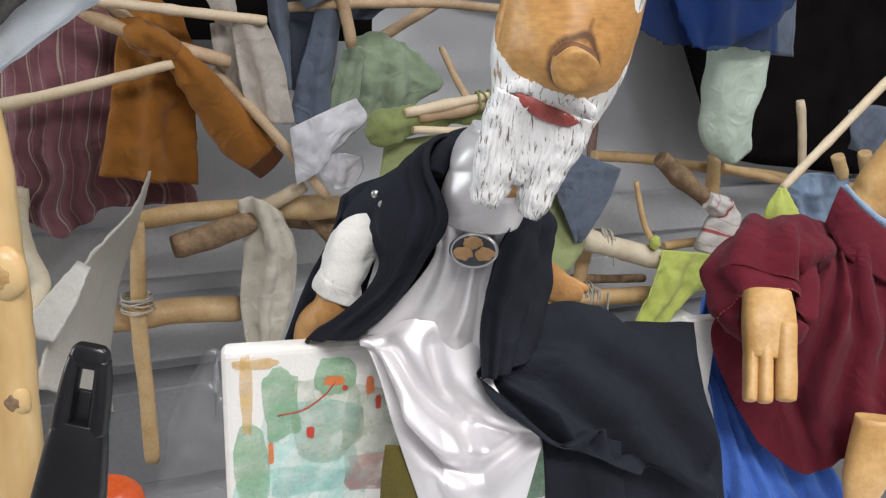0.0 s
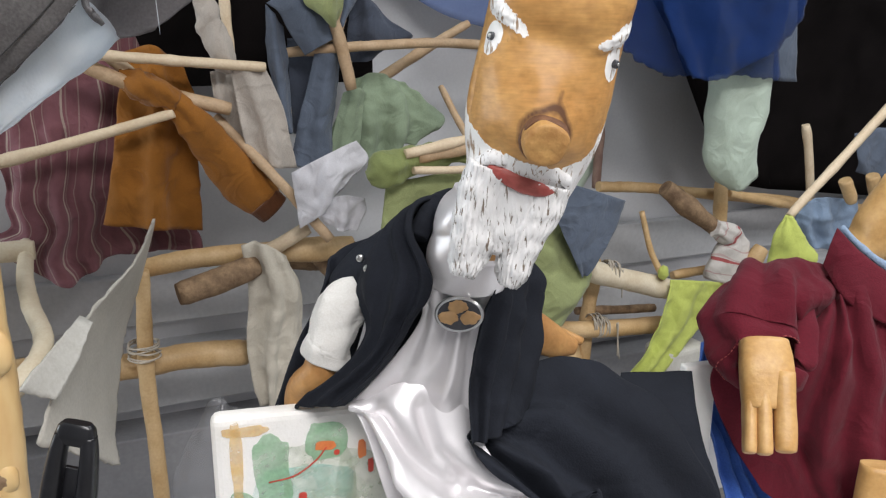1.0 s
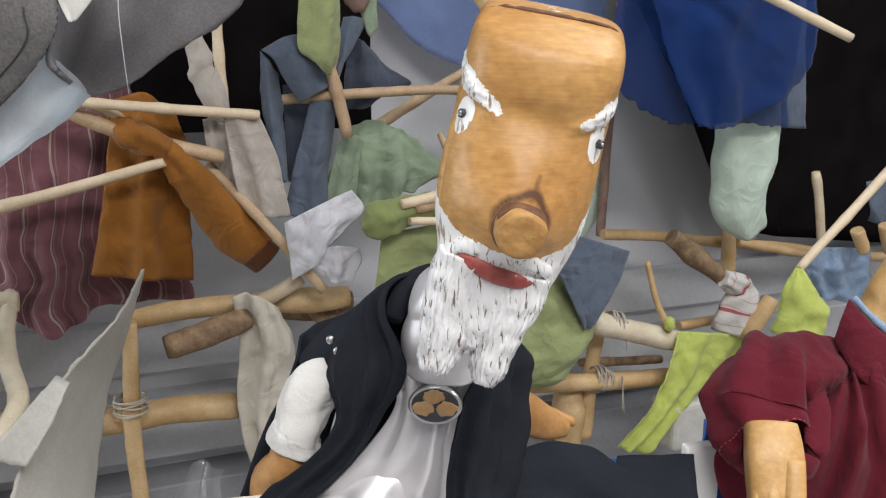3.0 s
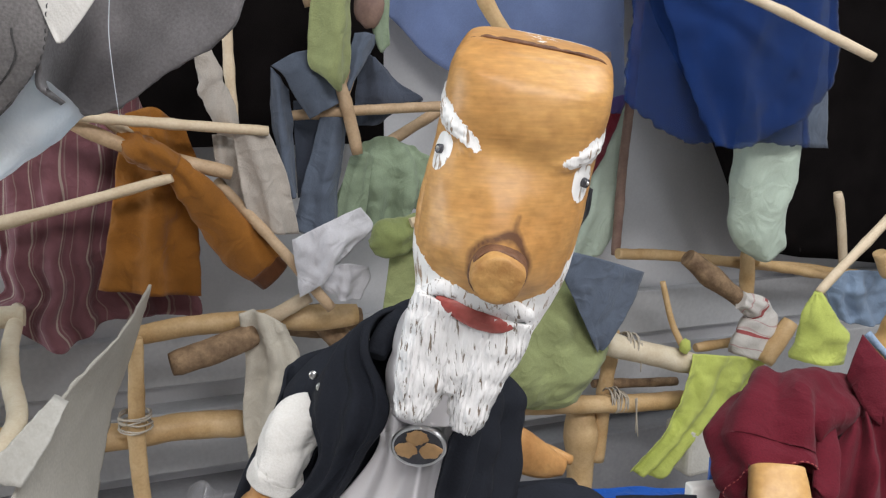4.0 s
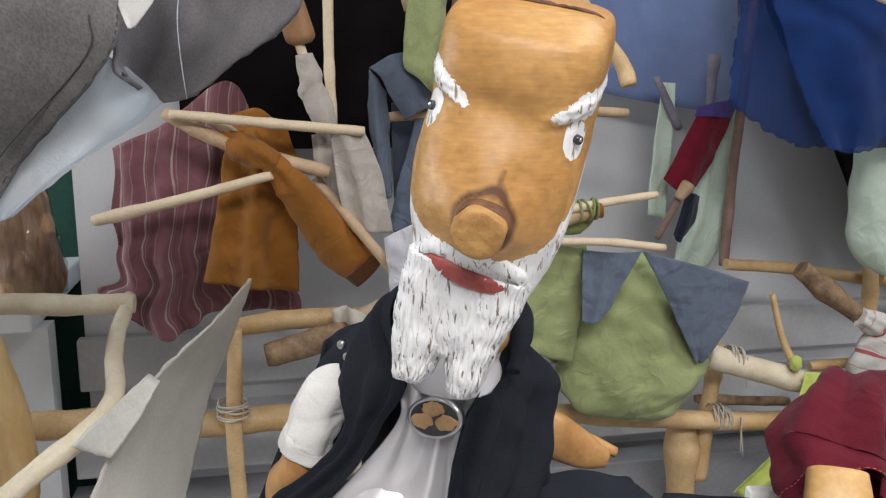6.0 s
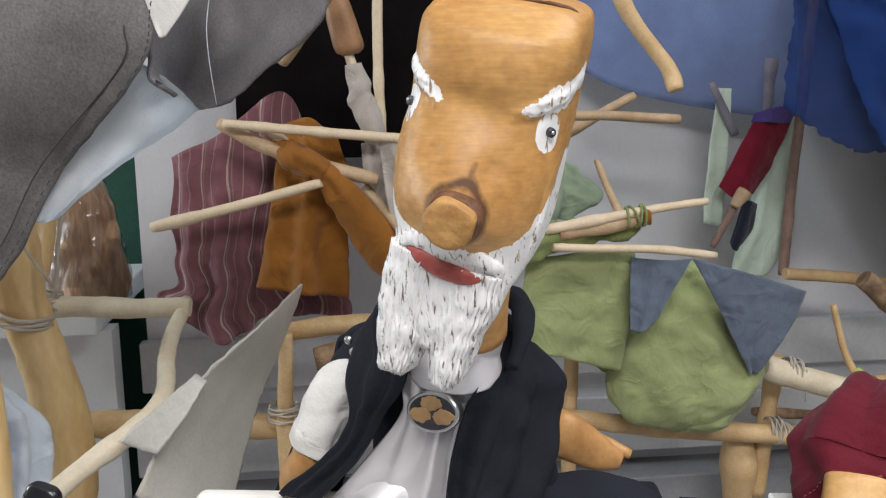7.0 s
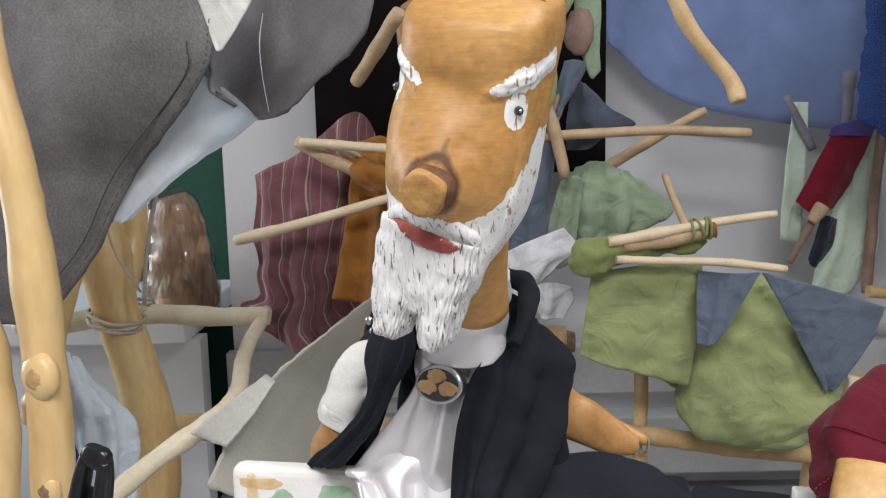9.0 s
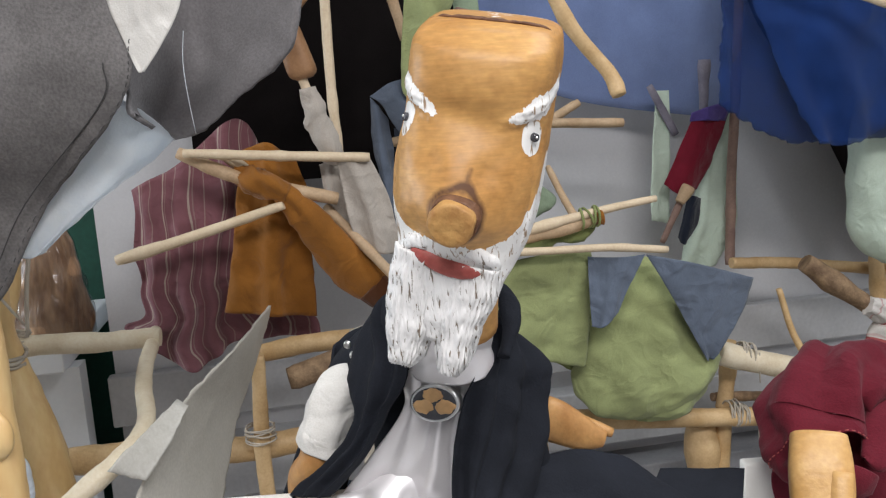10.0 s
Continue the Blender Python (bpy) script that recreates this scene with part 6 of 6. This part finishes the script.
c10 = costume("mint_pouch", (0.601, 1.699, 0.946), "pale mint cloth pouch hanging in a blue veil", "pouch")
part("pouch", add_loft(bmesh.new(), [((0.579, 1.689, 1.401), 0.03, 0.02), ((0.579, 1.689, 1.281), 0.050, 0.028), ((0.576, 1.688, 1.156), 0.062, 0.035), ((0.572, 1.686, 1.070), 0.064, 0.038), ((0.578, 1.688, 0.993), 0.052, 0.034), ((0.601, 1.699, 0.946), 0.028, 0.02)], 0, 36, 34, 2.2, 0.008, 16, 5, (1, 0.43, 0), 4, 0.003), M_PALEMINT, c10)
veil = drape_thing("blue_veil", [[(0.269, 1.516, 1.635), (0.353, 1.512, 1.634), (0.456, 1.536, 1.640), (0.631, 1.671, 1.671)], [(0.287, 1.523, 1.407), (0.369, 1.519, 1.407), (0.478, 1.546, 1.409), (0.650, 1.679, 1.420)], [(0.281, 1.521, 1.239), (0.389, 1.537, 1.172), (0.501, 1.555, 1.171), (0.648, 1.678, 1.152)]], M_ROYAL, "royal blue tulle hung with a ragged lower edge", "veil", folds=3.3, amp=0.006, seed=29, nu=70, nv=40, wrinkle=0.006, frayed=0.006)
drape_part("fold", [[(0.312, 1.490, 1.445), (0.468, 1.525, 1.448), (0.638, 1.600, 1.456)], [(0.376, 1.490, 1.275), (0.484, 1.525, 1.276), (0.648, 1.600, 1.295)], [(0.430, 1.500, 1.168), (0.496, 1.530, 1.166), (0.607, 1.585, 1.217)]], M_ROYAL, veil, "second darker layer of tulle", folds=2.3, amp=0.005, seed=43, nu=50, nv=36, wrinkle=0.005, frayed=0.004)
drape_thing("sheer_veil", [[(-0.162, 1.650, 1.727), (0.015, 1.706, 1.711), (0.307, 1.832, 1.693)], [(-0.142, 1.659, 1.481), (0.022, 1.709, 1.471), (0.320, 1.838, 1.458)], [(-0.131, 1.663, 1.383), (0.009, 1.704, 1.269), (0.334, 1.844, 1.201)]], M_SHEER, "sheer pale blue veil hung flat against the wall", "veil", folds=3, amp=0.004, seed=30, nu=40, nv=30, wrinkle=0.003)
drape_thing("slate_strip", [[(0.641, 1.756, 1.427), (0.692, 1.778, 1.428)], [(0.661, 1.764, 1.259), (0.713, 1.787, 1.259)], [(0.670, 1.768, 1.144), (0.728, 1.793, 1.140)]], M_SLATE, "slate blue strip of cloth beside the veil", "cloth", folds=1, amp=0.003, seed=31, nu=12, nv=24)
drape_thing("black_drape", [[(0.333, 1.813, 1.705), (0.572, 1.906, 1.727), (1.311, 2.224, 1.802)], [(0.361, 1.825, 1.432), (0.600, 1.918, 1.440), (1.385, 2.255, 1.469)], [(0.490, 1.881, 1.210), (0.766, 1.989, 1.207), (1.444, 2.281, 1.198)], [(0.641, 1.946, 0.901), (0.838, 2.020, 0.867), (1.537, 2.321, 0.777)]], M_BLACK, "black cloth drawn aside before the wall", "curtain", folds=5, amp=0.006, seed=32, nu=40, nv=30)

c11 = costume("lime_costume", (0.457, 1.647, 0.516), "lime green cotton costume slung over the rail")
drape_part("cloth", [[(0.455, 1.636, 0.764), (0.534, 1.659, 0.754), (0.628, 1.720, 0.726)], [(0.444, 1.621, 0.714), (0.510, 1.639, 0.696), (0.595, 1.696, 0.688)], [(0.408, 1.605, 0.626), (0.449, 1.613, 0.611), (0.510, 1.659, 0.616)], [(0.343, 1.587, 0.543), (0.378, 1.592, 0.529), (0.430, 1.625, 0.521)]], M_LIME, c11, folds=2.4, amp=0.008, seed=33, wrinkle=0.006)
stick_part("twig", [(0.393, 1.649, 0.899), (0.416, 1.649, 0.820), (0.445, 1.642, 0.765)], 0.006, 0.007, M_POLE, c11, "", 62, 1)
part("tuft", add_ball(bmesh.new(), (0.439, 1.629, 0.780), 0.012, 0, (0.9, 0.7, 1.2), 2, 0.003), M_LIME, c11)
c12 = costume("lime_pouch", (0.626, 1.469, 0.824), "lime green cloth bundle on a long pale twig", "pouch")
part("pouch", add_loft(bmesh.new(), [((0.603, 1.459, 0.937), 0.009, 0.009), ((0.607, 1.461, 0.907), 0.022, 0.018), ((0.621, 1.467, 0.865), 0.040, 0.03), ((0.620, 1.467, 0.819), 0.045, 0.03)], 0, 30, 22, 2.0, 0.008, 30, 5, folds=5, fold_amp=0.002), M_LIME, c12)
stick_part("twig", [(0.609, 1.462, 0.935), (0.699, 1.501, 1.023), (0.804, 1.546, 1.125)], 0.008, 0.009, M_TWIG_PALE, c12, "", 63, 1)
c13 = costume("striped_sock", (0.591, 1.734, 0.736), "white sock with a red band pulled over a branch stub", "sock")
stick_part("stub", [(0.440, 1.669, 0.944), (0.496, 1.683, 0.897), (0.574, 1.707, 0.840)], 0.019, 0.017, M_BARK, c13, "barked branch stub", 64, 2)
part("sock", add_loft(bmesh.new(), [((0.550, 1.686, 0.857), 0.016, 0.014), ((0.598, 1.707, 0.828), 0.026, 0.02), ((0.589, 1.703, 0.782), 0.040, 0.02), ((0.580, 1.699, 0.740), 0.040, 0.018)], 0, 28, 22, 2.0, 0.006, 40, 6, folds=6, fold_amp=0.002), M_SOCK, c13)
stick_thing("branch_stub", [(0.656, 1.702, 0.813), (0.606, 1.681, 0.736)], 0.018, 0.017, M_POLE, "short peeled branch stub", "branch", 65, 1)
stick_thing("branch_stub", [(0.485, 1.728, 0.743), (0.658, 1.803, 0.752)], 0.010, 0.010, M_POLE, "thin peeled branch behind the sock", "branch", 66, 1)
stick_thing("upright_twig", [(0.771, 1.832, 1.047), (0.787, 1.838, 0.979), (0.802, 1.845, 0.886)], 0.0095, 0.0095, M_TWIG_PALE, "short upright twig before the black drape", "stick", 67, 1)
drape_thing("denim_cloth", [[(0.717, 1.688, 0.909), (0.772, 1.692, 0.920), (0.861, 1.750, 0.902)], [(0.715, 1.688, 0.870), (0.781, 1.696, 0.856), (0.876, 1.757, 0.853)], [(0.741, 1.699, 0.820), (0.807, 1.717, 0.804), (0.913, 1.772, 0.801)]], M_DENIM, "faded blue cloth crumpled on the rack", "cloth", "costumes on the rack", folds=3, amp=0.007, seed=34, wrinkle=0.008)
drape_thing("teal_cloth", [[(0.833, 1.738, 1.042), (0.896, 1.755, 1.052), (0.992, 1.806, 1.033)], [(0.852, 1.747, 0.961), (0.913, 1.762, 0.947), (1.007, 1.813, 0.950)]], M_SLATE, "blue cloth bundle behind the long twig", "cloth", "costumes on the rack", folds=2, amp=0.006, seed=35, wrinkle=0.008, nu=20, nv=14)
stick_thing("peg_head", [(0.797, 1.683, 0.956), (0.820, 1.692, 0.909)], 0.014, 0.010, M_POLE, "small turned wooden peg", "peg", 68, 1)
stick_thing("peg_head", [(0.868, 1.713, 0.962), (0.890, 1.723, 0.903)], 0.015, 0.011, M_POLE, "small turned wooden peg", "peg", 69, 1)

c14 = costume("beige_costume", (-0.291, 1.355, 0.610), "beige cotton cloth hanging from a barked branch")
drape_part("cloth", [[(-0.316, 1.324, 0.917), (-0.278, 1.321, 0.918), (-0.250, 1.353, 0.890)], [(-0.313, 1.345, 0.825), (-0.259, 1.339, 0.828), (-0.228, 1.382, 0.813)], [(-0.322, 1.351, 0.724), (-0.273, 1.343, 0.729), (-0.240, 1.387, 0.710)], [(-0.310, 1.357, 0.620), (-0.284, 1.348, 0.614), (-0.266, 1.376, 0.611)]], M_BEIGE, c14, folds=2.5, amp=0.007, seed=36, wrinkle=0.006)
stick_part("branch", [(-0.404, 1.266, 0.853), (-0.354, 1.298, 0.864), (-0.302, 1.340, 0.875)], 0.021, 0.020, M_BARK, c14, "barked branch stub", 70, 2)
stick_part("branch", [(-0.307, 1.358, 0.878), (-0.262, 1.368, 0.905), (-0.218, 1.386, 0.930)], 0.011, 0.013, M_TWIG_PALE, c14, "", 71, 2)

# ---- niche and floor-side things ----
log = thing("wrapped_log", (-0.932, 1.399, 0.894), "brown bark log wrapped in clear film on the ledge", "log")
part("log", add_loft(bmesh.new(), [((-0.932, 1.399, 0.891), 0.070, 0.06), ((-0.931, 1.400, 0.923), 0.072, 0.062), ((-0.930, 1.400, 0.994), 0.060, 0.055), ((-0.933, 1.399, 1.074), 0.050, 0.045), ((-0.941, 1.395, 1.115), 0.030, 0.028)], 0, 40, 34, 2.4, 0.008, 22, 5), M_LOG, log)
part("film", add_loft(bmesh.new(), [((-0.932, 1.399, 0.890), 0.075, 0.065), ((-0.931, 1.400, 0.923), 0.078, 0.067), ((-0.930, 1.400, 0.994), 0.066, 0.060), ((-0.936, 1.398, 1.075), 0.057, 0.050), ((-0.951, 1.391, 1.126), 0.036, 0.034)], 0, 40, 34, 2.2, 0.010, 30, 6), M_FILM2, log, "crinkled clear film")
drape_thing("ice_cloth", [[(-0.813, 0.950, 0.924), (-0.736, 0.934, 0.936), (-0.734, 0.964, 0.894)], [(-0.836, 0.941, 0.853), (-0.706, 0.926, 0.865), (-0.692, 1.002, 0.822)], [(-0.828, 0.944, 0.743), (-0.713, 0.943, 0.763), (-0.689, 1.004, 0.745)], [(-0.832, 0.942, 0.593), (-0.724, 0.939, 0.619), (-0.704, 0.997, 0.596)]], M_ICE, "pale ice blue shirt cloth hanging by the forked branch", "cloth", folds=4, amp=0.008, seed=37, wrinkle=0.006, nu=40)
drape_thing("white_cloth", [[(-0.970, 0.783, 0.982), (-0.876, 0.823, 0.973), (-0.809, 0.872, 0.952)], [(-0.986, 0.776, 0.847), (-0.870, 0.806, 0.854), (-0.809, 0.852, 0.848)], [(-1.010, 0.766, 0.634), (-0.891, 0.797, 0.647), (-0.812, 0.851, 0.640)]], M_COTTON, "white cotton cloth hanging behind the upright branches", "cloth", folds=3, amp=0.006, seed=40, wrinkle=0.005)
drape_thing("navy_cloth", [[(-0.724, 0.869, 0.880), (-0.686, 0.875, 0.875)], [(-0.728, 0.867, 0.789), (-0.670, 0.882, 0.793)], [(-0.739, 0.862, 0.651), (-0.657, 0.887, 0.658)]], M_NAVY, "navy blue cloth edge behind the branches", "cloth", folds=1.5, amp=0.004, seed=38, nu=16)
drape_thing("plastic_bag", [[(-0.311, 1.050, 0.766), (-0.287, 1.050, 0.783), (-0.266, 1.050, 0.758)], [(-0.341, 1.030, 0.693), (-0.277, 1.000, 0.727), (-0.248, 1.050, 0.674)], [(-0.374, 1.030, 0.571), (-0.283, 0.990, 0.600), (-0.238, 1.050, 0.559)]], M_FILM, "crumpled clear plastic bag behind the box", "bag", folds=1.5, amp=0.008, seed=39, wrinkle=0.014, size=12)
box_object("grey_box", pose(*((0.491, 1.681, 0.563)), 0, 0, YAW + 6), 0.11, 0.08, 0.10, M_CARD_PALE, "pale grey cardboard box behind the black cloth", "box", "", 0.012)
drape_thing("blue_cloth", [[(0.203, 1.150, 0.735), (0.284, 1.150, 0.742), (0.367, 1.160, 0.732)], [(0.194, 1.120, 0.713), (0.280, 1.120, 0.719), (0.368, 1.130, 0.719)], [(0.199, 1.100, 0.577), (0.286, 1.100, 0.585), (0.375, 1.110, 0.585)]], M_ROYALCLOTH, "bright blue cloth behind the seat box", "cloth", folds=2, amp=0.004, seed=41)
stick_thing("branch_stub", [(-0.226, 1.483, 0.867), (-0.193, 1.477, 0.832), (-0.164, 1.480, 0.802)], 0.020, 0.024, M_BARK, "stained branch stub under the white rag", "branch", 72, 1)
stick_thing("branch_stub", [(0.277, 1.669, 0.684), (0.456, 1.746, 0.666)], 0.009, 0.010, M_BARK, "thin barked branch behind the rails", "branch", 73, 1)
part("binding", add_coil(bmesh.new(), (0.072, 1.386, 1.079), (1, 0.43, 0.15), 0.016, 0.0022, 4, 0, 2, 0.014), M_MOSS, c7, "green cloth binding")
part("binding", add_coil(bmesh.new(), (0.087, 1.392, 1.079), (1, 0.43, 0.15), 0.0125, 0.0020, 4, 0, 3, 0.005), M_ORANGE, c7, "orange thread binding")
tagged(mesh_object("orange_pot", add_loft(bmesh.new(), [((-0.265, 0.600, 0.755), 0.020, 0.020), ((-0.260, 0.600, 0.816), 0.030, 0.030), ((-0.257, 0.600, 0.848), 0.028, 0.028), ((-0.256, 0.600, 0.859), 0.016, 0.016)], 0, 28, 20), M_ORANGEPOT), "glossy orange plastic lid of a paint pot", "pot")
box_object("white_box", pose(*((0.237, 0.705, 0.930)), 0, 0, BOX_YAW), 0.030, 0.012, 0.10, M_CANVAS, "narrow white box behind the black cloth", "box", "", 0.002)
